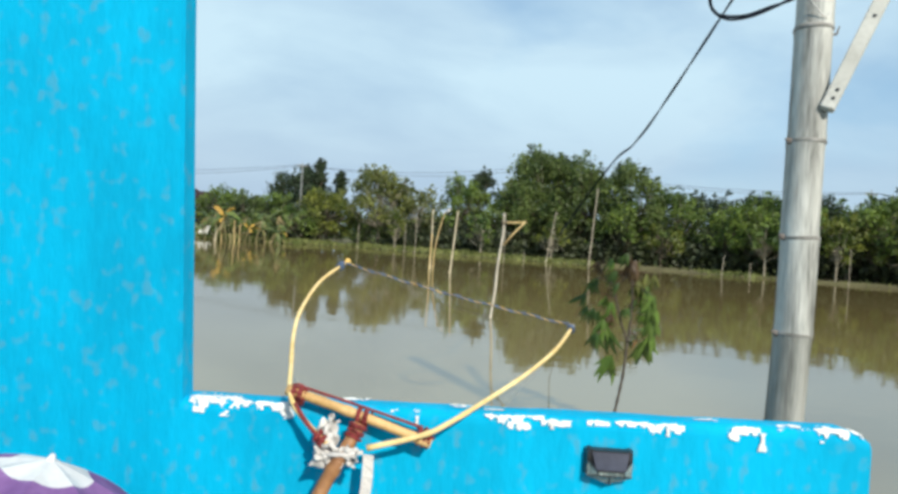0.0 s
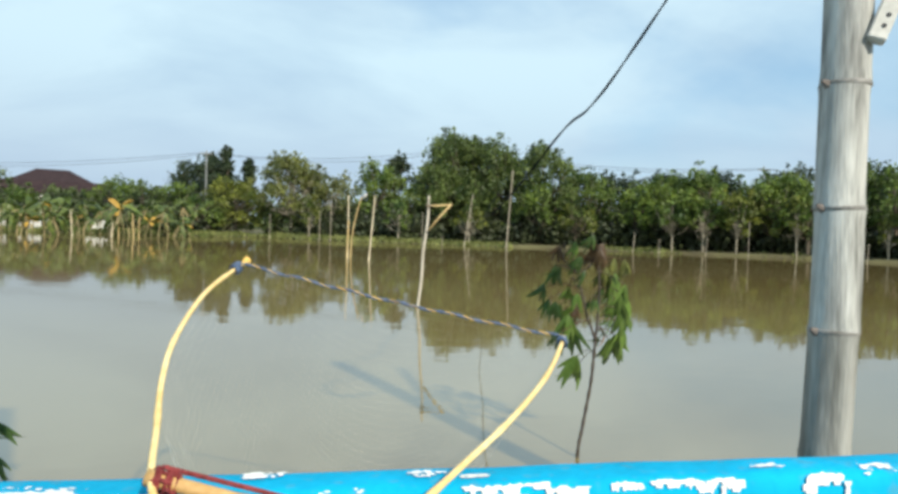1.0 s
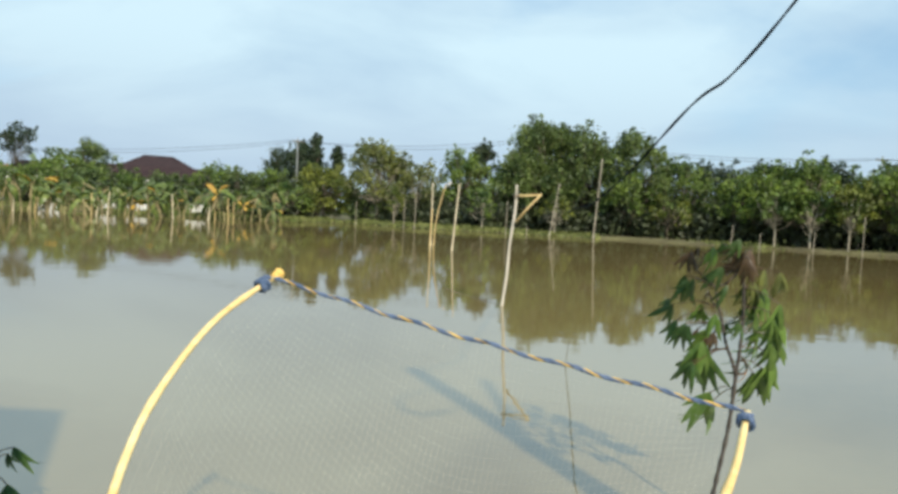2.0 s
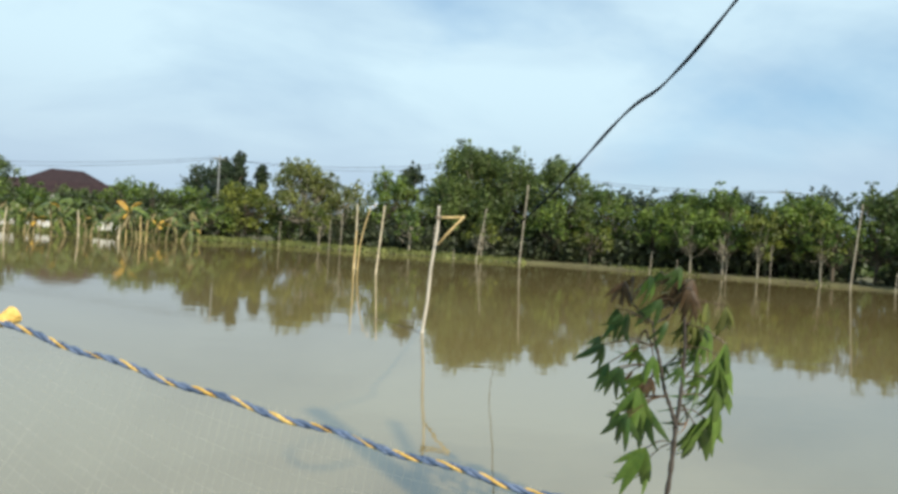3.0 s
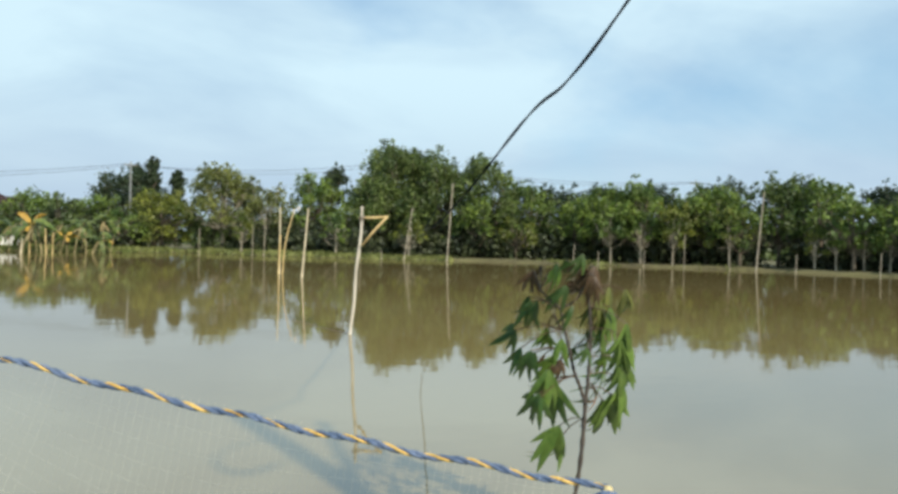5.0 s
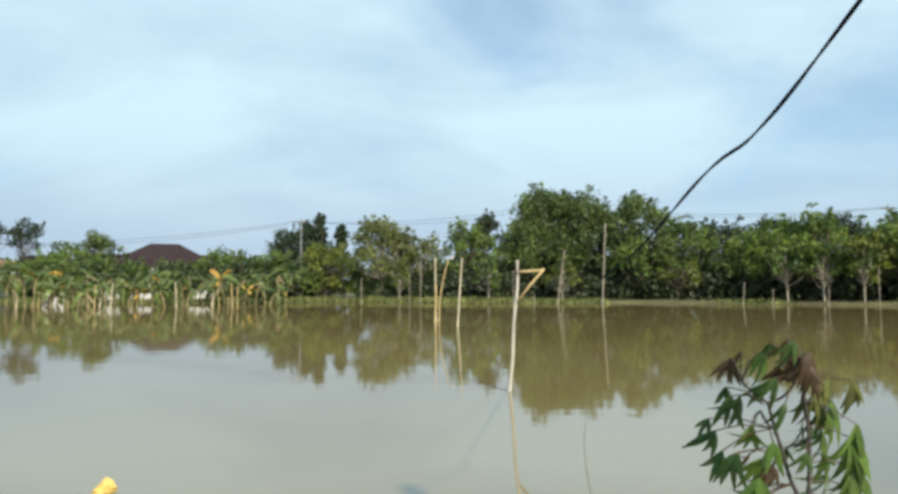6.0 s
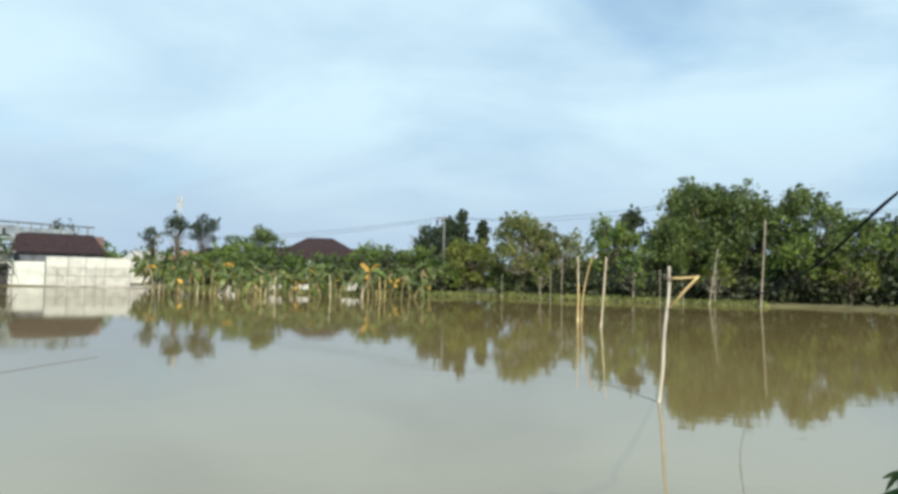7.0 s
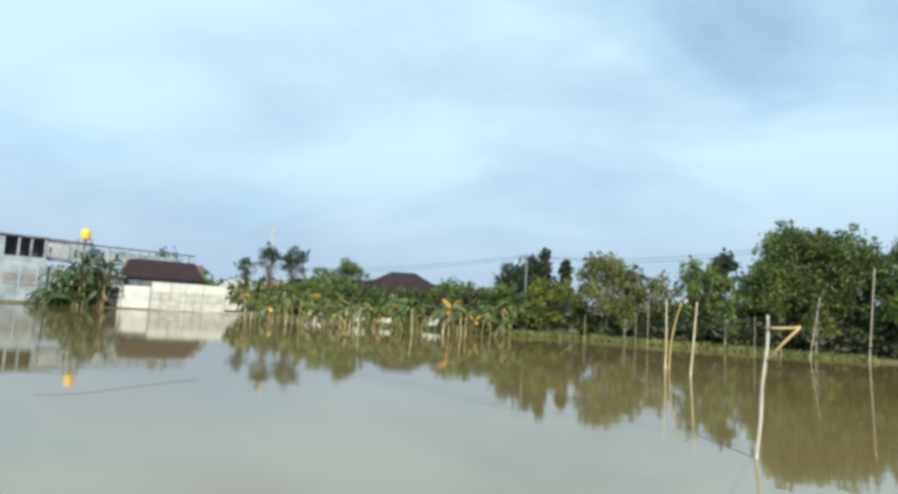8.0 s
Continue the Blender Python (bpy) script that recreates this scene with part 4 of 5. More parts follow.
# right-hand leaves, most often in the lime tone painted as sunlit
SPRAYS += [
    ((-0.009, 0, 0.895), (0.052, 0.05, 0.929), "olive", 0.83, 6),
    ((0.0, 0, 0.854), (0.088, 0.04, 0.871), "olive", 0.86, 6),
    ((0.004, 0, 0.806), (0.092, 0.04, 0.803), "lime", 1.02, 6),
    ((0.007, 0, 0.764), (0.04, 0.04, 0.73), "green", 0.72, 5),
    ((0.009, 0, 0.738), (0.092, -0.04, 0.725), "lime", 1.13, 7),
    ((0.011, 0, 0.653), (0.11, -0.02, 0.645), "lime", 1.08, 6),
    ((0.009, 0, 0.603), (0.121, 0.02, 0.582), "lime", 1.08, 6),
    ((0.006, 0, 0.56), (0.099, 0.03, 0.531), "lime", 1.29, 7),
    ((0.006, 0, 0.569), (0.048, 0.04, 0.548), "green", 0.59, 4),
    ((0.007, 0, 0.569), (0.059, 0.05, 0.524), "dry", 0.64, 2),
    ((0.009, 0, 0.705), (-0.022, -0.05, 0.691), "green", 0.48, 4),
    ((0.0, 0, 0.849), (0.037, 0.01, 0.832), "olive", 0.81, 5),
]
# further leaves behind and in front of the first layer
behind = random.Random(12)
for a, b, tone, sc, n in list(SPRAYS):
    if tone != "dry":
        far = (b[0] * behind.uniform(0.70, 0.95), 0.07 + behind.uniform(-0.03, 0.05), b[2] + behind.uniform(-0.05, 0.03))
        # about half of the sunlit lime leaves go back to plain green behind
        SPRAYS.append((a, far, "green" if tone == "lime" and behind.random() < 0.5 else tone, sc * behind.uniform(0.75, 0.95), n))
        if behind.random() < 0.45:
            near = (b[0] * behind.uniform(0.85, 1.12), -0.05 + behind.uniform(-0.03, 0.03), b[2] + behind.uniform(-0.06, 0.02))
            SPRAYS.append((a, near, tone, sc * behind.uniform(0.7, 0.95), n - 1))
cassava(1.327, 3.27, STEMS, SPRAYS, "young cassava plant with drooping green leaves rising from floodwater", 5)
cassava(-0.975, 3.0, [([(0.0, 0, -0.4), (0.004, 0, -0.05), (-0.015, 0, 0.10), (-0.030, 0, 0.20)], 0.008, 0.004), ([(-0.02, 0, 0.13), (-0.05, 0, 0.18), (-0.065, 0.0, 0.22)], 0.004, 0.003)],
        [((-0.030, 0, 0.19), (0.06, -0.02, 0.245), "green", 0.75, 5), ((-0.02, 0, 0.14), (0.055, -0.04, 0.14), "green", 0.8, 6), ((-0.065, 0, 0.22), (-0.115, 0.0, 0.235), "green", 0.75, 5), ((-0.02, 0, 0.11), (-0.10, -0.02, 0.12), "green", 0.75, 6), ((-0.030, 0, 0.20), (-0.03, -0.03, 0.235), "green", 0.6, 5), ((-0.025, 0, 0.17), (0.0, 0.04, 0.20), "green", 0.6, 5)],
        "small half-drowned cassava sapling in the shaded water", 9)


# stakes in the pond
def stake(x, y, h, dx=0.0, dy=0.0, r=0.022, mat=None, label="thin pale bamboo stake standing in the pond", bow=0.0):
    ob = empty("stake", x, y, 0, label, "stake", "stakes in the pond")
    pts = [(dx * u + bow * math.sin(math.pi * max(u, 0)), dy * u, h * u) for u in (-0.3, 0, 0.2, 0.4, 0.6, 0.8, 1.0)]
    part("pole", tube(bent(pts, 22), [r * (1.12 - 0.35 * i / 21) * (1.13 if i % 4 == 0 else 1) for i in range(22)], 8), mat or STAKE, ob, smooth=True)
    return ob


frame_post = empty("stake", 0.935, 8.43, 0, "pale wooden stake with a braced side arm standing in the pond", "stake", "stakes in the pond")
part("pole", tube(bent([(-0.03, 0, -0.5), (0.0, 0, 0.0), (0.035, 0, 0.35), (0.05, 0, 0.7), (0.092, 0, 1.1), (0.095, 0, 1.39)], 30), [0.0172 * (1.1 - 0.25 * i / 29) * (1.12 if i % 5 == 0 else 1) for i in range(30)], 10), PALE_STAKE, frame_post, smooth=True)
part("side_arm", tube([(0.07, -0.02, 1.265), (0.2, -0.02, 1.27), (0.375, -0.02, 1.285)], 0.0125, 8), WET_STAKE, frame_post, "yellowish bamboo side arm", True)
part("strut", tube([(0.10, -0.05, 0.965), (0.22, -0.05, 1.12), (0.375, -0.05, 1.295)], 0.0125, 8), WET_STAKE, frame_post, "yellowish diagonal strut", True)
part("lashing", lashing((0.095, -0.02, 1.265), (0, 0, 1), 0.036, 3, 0.03, 2), RUST, frame_post)
stake(-0.43, 21.95, 2.04, -0.02, r=0.022)
forked = stake(-0.34, 22.05, 2.02, 0.32, r=0.020, mat=WET_STAKE, bow=-0.08, label="yellowish forked bamboo stake standing in the pond")
stake(-0.45, 21.95, 1.2, 0.02, r=0.030, mat=WET_STAKE, label="wet yellowish bamboo stake standing in the pond")
stake(0.28, 19.8, 1.94, 0.13, r=0.022)
stake(6.6, 43.6, 3.5, 0.50, r=0.034, mat=GREY_STAKE, label="leaning pale bamboo stake at the water's edge")
stake(9.45, 43.25, 5.22, 0.28, r=0.042, mat=GREY_STAKE, label="tall pale bamboo pole at the water's edge")
stake(26.38, 34.6, 4.68, 0.42, r=0.042, mat=GREY_STAKE, label="tall leaning pale bamboo pole at the water's edge")
for x, y, h, dx in ((-3.4, 47.2, 2.1, 0.0), (-2.6, 46.9, 3.3, 0.03), (3.8, 44.8, 2.2, 0.0), (5.2, 44.6, 0.6, 0.0), (20.9, 37.9, 1.1, 0.05), (22.9, 36.6, 2.1, 0.0), (24.9, 35.0, 1.2, -0.05), (27.4, 32.6, 1.0, 0.04), (29.6, 29.2, 1.2, 0.03), (31.2, 27.0, 1.6, 0.0), (17.2, 40.3, 1.3, 0.1), (18.6, 39.5, 0.9, 0.0), (-7.2, 49.3, 1.8, 0.0)):
    stake(x, y, h, dx, r=0.021, mat=GREY_STAKE, label="short pale stake at the water's edge")

part("rag", crumpled([(0.40, -0.03, 1.99), (0.44, -0.03, 2.05), (0.47, -0.03, 2.10)], 0.05, 4.0, 0.03), WHITE_CLOTH, forked, "small white rag")
for pts in ([(-6.75, 6.7), (-6.57, 7.2), (-6.64, 8.1), (-6.74, 9.35)], [(0.25, 9.9), (0.40, 9.5), (0.65, 8.98), (0.93, 8.44)]):
    cord = empty("floating_cord", 0, 0, 0, "thin dark cord floating on the pond", "cord", "floating cords")
    part("line", tube(bent([(x, y, 0.002) for x, y in pts], 24), 0.0030, 6), RUST, cord)

# trees along the far bank
TREES = [
    (-15.9, 65.3, 7.4, 6.2, "dark", 0.2), (-15.5, 54.0, 4.2, 4.2, "mid", 0.12), (-10.5, 53.2, 4.5, 5.6, "lime", 0.10), (-6.3, 54.2, 6.9, 5.7, "olive", 0.28),
    (-2.9, 53.2, 5.3, 4.4, "olive", 0.22), (0.9, 53.3, 6.6, 4.1, "mid", 0.22), (4.1, 51.2, 4.6, 3.9, "mid", 0.16), (7.9, 52.0, 9.0, 7.6, "deep", 0.14),
    (5.6, 50.6, 6.6, 4.8, "deep", 0.16), (10.6, 49.8, 7.8, 4.9, "deep", 0.14), (13.4, 47.6, 7.6, 4.9, "deep", 0.2), (12.6, 46.6, 4.6, 4.2, "mid", 0.2),
]
EAST_TREES = [
    (16.2, 46.7, 5.9, 3.2, "mid", 0.2), (14.7, 44.6, 3.1, 3.0, "lime", 0.25), (19.0, 44.0, 4.8, 3.6, "mid", 0.24), (20.3, 42.2, 5.5, 3.9, "mid", 0.24),
    (22.1, 40.6, 5.6, 4.3, "mid", 0.24), (24.5, 39.6, 4.2, 3.0, "lime", 0.26), (25.9, 38.8, 5.5, 4.2, "mid", 0.24), (26.6, 36.4, 4.2, 2.9, "mid", 0.26),
    (29.7, 36.8, 6.0, 3.9, "deep", 0.2), (30.8, 34.5, 5.7, 3.4, "mid", 0.26), (30.1, 31.4, 4.2, 2.9, "mid", 0.26), (31.6, 29.6, 4.1, 2.9, "mid", 0.26),
    (33.0, 28.6, 4.6, 3.7, "mid", 0.26), (33.6, 26.2, 4.3, 3.3, "mid", 0.25), (36.1, 23.1, 4.6, 3.6, "mid", 0.26), (39.0, 21.0, 4.8, 3.8, "mid", 0.22),
]
for k, (x, y, h, w, kind, clear) in enumerate(TREES + EAST_TREES):
    desc = {"dark": "tall bluish-green tree with upright leafy tops", "mid": "bushy green fruit tree on the far bank", "lime": "low yellowish-green tree on the far bank", "olive": "airy olive-brown tree with pale branches", "deep": "dense dark green tree on the far bank"}[kind]
    tree(x, y, h, w, kind, clear, k, PALE_BARK if kind == "olive" else BARK, 0.95 if kind == "olive" else 1.0, desc)
for k, (dx, h, w) in enumerate(((0.9, 9.0, 0.9), (-0.4, 8.0, 1.0), (3.0, 7.7, 1.1))):
    tree(-15.0 + dx, 66.0, h, w, "dark", 0.3, 60 + k, BARK, 2.2, "slender bluish-green tree with a columnar top", size=0.36, trunk_r=0.09)
tree(2.3, 55.0, 7.6, 1.8, "dark", 0.5, 66, BARK, 1.2, "slender dark tree top behind the bank trees", trunk_r=0.08)
for k, (x, y, h, w) in enumerate(((17.9, 47.5, 5.2, 2.6), (35.5, 33.0, 5.0, 3.6), (34.4, 38.0, 5.6, 4.2), (28.0, 41.5, 5.6, 4.4), (23.3, 45.0, 5.6, 4.0), (38.5, 27.0, 5.0, 3.8), (41.0, 24.0, 5.2, 4.2))):
    tree(x, y, h, w, "deep", 0.15, 80 + k, BARK, 0.9, "dense dark green tree in the second row")
for k, (x, y, h, w) in enumerate(((-60.2, 61.0, 7.5, 1.9), (-59.0, 62.0, 7.1, 1.5))):
    tree(x, y, h, w, "dark", 0.35, 140 + k, BARK, 0.7, "tree top showing above the grey building", trunk_r=0.09)
for k, (x, y, h, w) in enumerate(((-11.5, 55.5, 2.6, 4.6), (-7.6, 56.0, 2.5, 4.2), (-4.4, 55.6, 2.7, 4.2), (-1.2, 55.4, 2.6, 3.8), (2.2, 54.6, 2.6, 3.8))):
    tree(x, y, h, w, "deep", 0.04, 180 + k, BARK, 1.2, "dark leafy bush behind the bank trees", "shrub")
for k, (x, y, h, w) in enumerate(((17.0, 51.5, 6.3, 4.4), (20.0, 50.0, 6.2, 4.6), (23.2, 48.6, 6.3, 4.6), (26.6, 46.4, 6.2, 4.6), (30.4, 43.4, 6.2, 4.6), (34.6, 40.6, 6.3, 4.6), (37.6, 36.2, 6.0, 4.6), (40.4, 31.4, 5.8, 4.4), (43.5, 27.0, 5.8, 4.4))):
    tree(x, y, h, w, "dark", 0.12, 220 + k, BARK, 1.0, "dark bluish-green tree closing gaps behind the bank trees")
# slender young trees in front, with straight pale trunks
YOUNG = [(19.9, 40.4, 4.3, 2.6, "mid"), (21.4, 39.2, 3.6, 1.7, "mid"), (22.9, 37.9, 3.9, 2.1, "lime"), (25.8, 36.3, 3.8, 2.0, "lime"), (29.0, 33.0, 2.6, 1.4, "lime"), (29.5, 32.0, 3.2, 1.5, "mid"), (30.6, 31.2, 3.4, 1.6, "mid"), (31.5, 30.4, 3.0, 1.4, "mid"), (32.9, 29.9, 2.7, 1.5, "lime"), (-4.3, 48.9, 2.9, 1.6, "lime"), (2.2, 46.6, 3.0, 1.8, "mid"), (7.2, 45.6, 2.9, 2.2, "lime")]
for k, (x, y, h, w, kind) in enumerate(YOUNG):
    tree(x, y, h, w, kind, 0.30, 160 + k, PALE_BARK, 1.3, "slender young tree with a straight pale trunk by the water", size=0.22, trunk_r=0.055)
# tall thin trees and shrubs behind the banana grove
for k, (x, y, h, w) in enumerate(((-49.7, 63.8, 6.9, 2.4), (-46.5, 63.8, 8.2, 3.0), (-44.2, 65.5, 8.1, 3.2))):
    tree(x, y, h, w, "dark", 0.62, 100 + k, BARK, 0.6, "thin bare-stemmed tree with a tufted top", trunk_r=0.10)
for k, (x, y, h, w) in enumerate(((-36.7, 65.5, 7.0, 5.0), (-39.4, 64.5, 5.9, 3.6), (-34.4, 58.6, 4.9, 4.0), (-24.4, 56.1, 3.6, 5.0), (-27.6, 54.7, 3.4, 4.6), (-20.2, 55.6, 4.4, 5.0), (-16.8, 51.8, 3.9, 3.8), (-33.1, 52.8, 3.8, 4.2), (-36.6, 53.5, 3.4, 4.0), (-30.2, 54.0, 3.6, 4.2), (-12.6, 50.4, 3.0, 3.4), (-22.5, 50.5, 2.4, 3.6), (-18.4, 49.4, 2.2, 3.2))):
    tree(x, y, h, w, "mid" if k % 3 else "deep", 0.06, 120 + k, BARK, 1.0, "leafy green shrub behind the banana plants", "shrub")


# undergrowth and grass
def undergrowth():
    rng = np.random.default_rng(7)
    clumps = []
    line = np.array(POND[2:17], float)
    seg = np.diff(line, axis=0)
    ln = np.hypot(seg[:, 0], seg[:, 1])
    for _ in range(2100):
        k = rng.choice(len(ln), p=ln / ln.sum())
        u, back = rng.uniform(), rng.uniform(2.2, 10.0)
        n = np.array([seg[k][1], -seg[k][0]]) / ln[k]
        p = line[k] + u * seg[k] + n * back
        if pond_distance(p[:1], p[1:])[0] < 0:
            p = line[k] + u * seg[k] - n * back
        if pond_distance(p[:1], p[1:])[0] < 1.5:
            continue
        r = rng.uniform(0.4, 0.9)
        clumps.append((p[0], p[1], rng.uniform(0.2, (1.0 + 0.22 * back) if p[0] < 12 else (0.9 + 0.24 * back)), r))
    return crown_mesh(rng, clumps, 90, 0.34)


# leaf colour carries the gloom between and below the crowns
tagged(part("undergrowth", undergrowth(), SHADE_LEAF), "tangled undergrowth between the bank trees, coloured dark for the shade there", "undergrowth", kind="stuff")


def far_woods():
    rng = np.random.default_rng(8)
    clumps = []
    for _ in range(700):
        a = radians(rng.uniform(-62, 72))
        r = rng.uniform(78, 130)
        clumps.append((r * math.sin(a), r * math.cos(a), rng.uniform(0.5, 3.6), rng.uniform(1.2, 2.2)))
    return crown_mesh(rng, clumps, 26, 0.7)


tagged(part("far_woods", far_woods(), FOLIAGE["deep"]), "far line of low green woods", "woods", kind="stuff")


def bank_grass():
    rng = np.random.default_rng(9)
    line = np.array(POND[2:17], float)
    seg = np.diff(line, axis=0)
    ln = np.hypot(seg[:, 0], seg[:, 1])
    k = rng.choice(len(ln), 15000, p=ln / ln.sum())
    u = rng.uniform(0, 1, (15000, 1))
    n = np.stack([-seg[k][:, 1], seg[k][:, 0]], 1) / ln[k][:, None]
    p = line[k] + u * seg[k] - n * rng.uniform(-0.4, 2.2, (15000, 1))
    d = pond_distance(p[:, 0], p[:, 1])
    patch = np.sin(p[:, 0] * 0.8) + np.sin(p[:, 0] * 0.31 + 2) + rng.normal(size=len(d)) * 0.7
    keep = (d > -0.15) & (d < 2.4) & ((p[:, 0] < 10) | (patch > 1.6))
    p = p[keep]
    z = land_height(p[:, 0], p[:, 1])
    h = rng.uniform(0.10, 0.34, len(p)) * np.where(p[:, 0] < 4, 1.15, 0.5)
    spots = np.stack([p[:, 0], p[:, 1], z + h * 0.4], 1)
    up = np.tile([0, 0, 1.6], (len(p), 1))
    return faces_mesh("bank_grass", *leaves(rng, spots, up, 0.24, 0.0))


tagged(part("bank_grass", bank_grass(), GRASS), "patchy light green grass along the waterline", "grass", kind="stuff")


# banana plants
def banana_leaf(length, width, rise, droop, mat):
    bm = bmesh.new()
    rows = []
    for i in range(10):
        u = i / 9
        w = width * (0.18 if u < 0.12 else math.sin(math.pi * (0.12 + 0.86 * (u - 0.12) / 0.88)) ** 0.6)
        x, z = length * (u - 0.22 * droop * u * u), length * (rise * u - droop * u * u)
        jag = 0.85 + 0.3 * ((i * 37) % 5) / 5
        rows.append([bm.verts.new((x, -w * jag, z - 0.30 * w)), bm.verts.new((x, 0, z)), bm.verts.new((x, w * jag, z - 0.30 * w))])
    for a, b in zip(rows, rows[1:]):
        bm.faces.new((a[0], b[0], b[1], a[1]))
        bm.faces.new((a[1], b[1], b[2], a[2]))
    me = mesh_of(bm, "leaf")
    me.materials.append(mat)
    return me


BAN = [banana_leaf(1.65, 0.24, 0.75, 0.95, BANANA_GREEN), banana_leaf(1.45, 0.23, 1.1, 0.8, BANANA_GREEN), banana_leaf(1.35, 0.22, 0.25, 0.85, BANANA_GREEN)]
BAN += [banana_leaf(1.7, 0.21, 1.2, 1.35, BANANA_GREEN), banana_leaf(1.8, 0.20, 0.9, 1.5, BANANA_GREEN)]
BAN_BROWN = [banana_leaf(0.7, 0.07, -1.0, 0.2, BANANA_STEM), banana_leaf(0.6, 0.08, -0.5, 0.8, BANANA_STEM)]
BAN_DRY = [banana_leaf(1.2, 0.20, 1.25, 0.85, BANANA_YELLOW), banana_leaf(1.0, 0.18, 0.85, 0.8, BANANA_YELLOW)]


FROND = [banana_leaf(2.0, 0.13, 1.0, 1.1, FROND_GREEN), banana_leaf(2.2, 0.12, 1.3, 1.2, FROND_GREEN), banana_leaf(1.9, 0.14, 0.6, 0.9, FROND_GREEN)]


def banana(x, y, h, seed, dry=0, n=7, scale=1.0, base=-0.1, green=None):
    rng = random.Random(seed)
    ob = empty("banana_plant", x, y, base, "banana plant with yellowing leaves in flooded grove" if dry else "green banana plant standing in shallow floodwater", "banana plant", "banana grove")
    lean, side = rng.uniform(-0.5, 0.5), rng.uniform(-0.3, 0.3)
    part("stem", tube(bent([(0, 0, -0.3), (0, 0, 0.1), (lean * 0.4, side * 0.4, h * 0.6), (lean, side, h)], 9), [0.060 * scale * (1.1 - 0.055 * i) for i in range(9)], 9), BANANA_STEM, ob, smooth=True)
    for k in range(n):
        leaf = new("leaf", rng.choice(BAN_DRY) if k < dry else rng.choice(BAN_BROWN) if k >= n - 3 else rng.choice(green or BAN))
        leaf.parent = ob
        leaf.matrix_basis = Matrix.Translation((lean, side, h - 0.05 - 0.04 * (k % 3))) @ Matrix.Rotation(k * 2.4 + rng.uniform(-0.4, 0.4), 4, "Z") @ Matrix.Rotation(rng.uniform(-0.5, 0.75), 4, "Y") @ Matrix.Rotation(rng.uniform(-0.7, 0.7), 4, "X") @ Matrix.Scale(scale * rng.uniform(0.85, 1.15), 4)
    return ob


rng_b = random.Random(21)
for k in range(80):
    u = k / 79
    x = -31.5 + 19.5 * u + rng_b.uniform(-0.5, 0.5)
    y = 43.0 - 4.5 * math.sin(math.pi * min(1, 0.15 + 0.8 * u)) + (2.8 * (k % 3)) + rng_b.uniform(-0.6, 0.6)
    banana(x, y, rng_b.uniform(0.9, 2.3), 200 + k, 4 if k in (22, 38, 48, 66, 70) else (1 if k % 6 == 0 else 0), rng_b.choice((8, 10, 12)), rng_b.uniform(0.5, 0.85))
for k in range(18):
    banana(-52.9 + rng_b.uniform(-2.3, 2.3), 44.6 + rng_b.uniform(-1.6, 1.6), rng_b.uniform(0.8, 4.0), 300 + k, 1 if k == 3 else 0, 15, rng_b.uniform(0.95, 1.3), 0.0, FROND)
rng_low = random.Random(77)
for k in range(8):
    banana(-53.2 + 2.9 * rng_low.uniform(-1, 1), 43.4 + rng_low.uniform(-0.8, 1.2), rng_low.uniform(0.3, 1.2), 340 + k, 0, 14, rng_low.uniform(1.0, 1.35), 0.0, FROND)
for k in range(14):
    u = rng_b.random()
    stake(-31 + 19 * u + rng_b.uniform(-0.5, 0.5), 41.5 - 3.0 * math.sin(math.pi * u) + rng_b.uniform(-1, 1), rng_b.uniform(0.7, 1.5), rng_b.uniform(-0.12, 0.12), r=0.032, mat=WET_STAKE if k % 2 else STAKE, label="thin pale stem standing in the flooded grove")


# buildings on the far left shore
def local_frame(ax, ay, bx, by):
    """A pose whose x runs along a facade from a to b, y behind it."""
    return Matrix.Translation((ax, ay, 0)) @ Matrix.Rotation(math.atan2(by - ay, bx - ax), 4, "Z"), math.hypot(bx - ax, by - ay)


m, length = local_frame(-51.0, 47.5, -44.0, 54.2)
fence = empty("panel_fence", label="white panel fence with dark frame at the water's edge", category="fence")
fence.matrix_basis = m
part("panel", box(0.04, 2.42, 0.0, 0.06, 0.15, 2.22), PANEL, fence)
BAYS = [2.50, 4.25, 5.70, 7.30, 9.45]
for x0, x1 in zip(BAYS, BAYS[1:]):
    for z0, z1, mat in ((0.15, 0.98, LOWER_PANEL), (1.02, 1.78, LOWER_PANEL), (1.80, 2.72, PANEL)):
        part("panel", box(x0 + 0.02, x1 - 0.02, 0.0, 0.06, z0, z1), mat, fence)
for x in BAYS:
    part("post", box(x - 0.03, x + 0.03, -0.03, 0.09, -0.5, 2.74), FRAME, fence)
for x, z in ((0.0, 2.26), (3.4, 1.75), (6.5, 1.75)):
    part("post", box(x - 0.03, x + 0.03, -0.03, -0.002, -0.5, z), FRAME, fence)
part("rail", box(2.5, 9.45, -0.028, -0.003, 0.97, 1.03), FRAME, fence)
part("plinth", box(-0.1, length + 1.8, -0.12, 0.16, -0.5, 0.14), CONCRETE, fence)
part("diagonal", tube([(3.0, -0.03, 1.75), (4.1, -0.03, 0.5)], 0.022, 6), FRAME, fence)


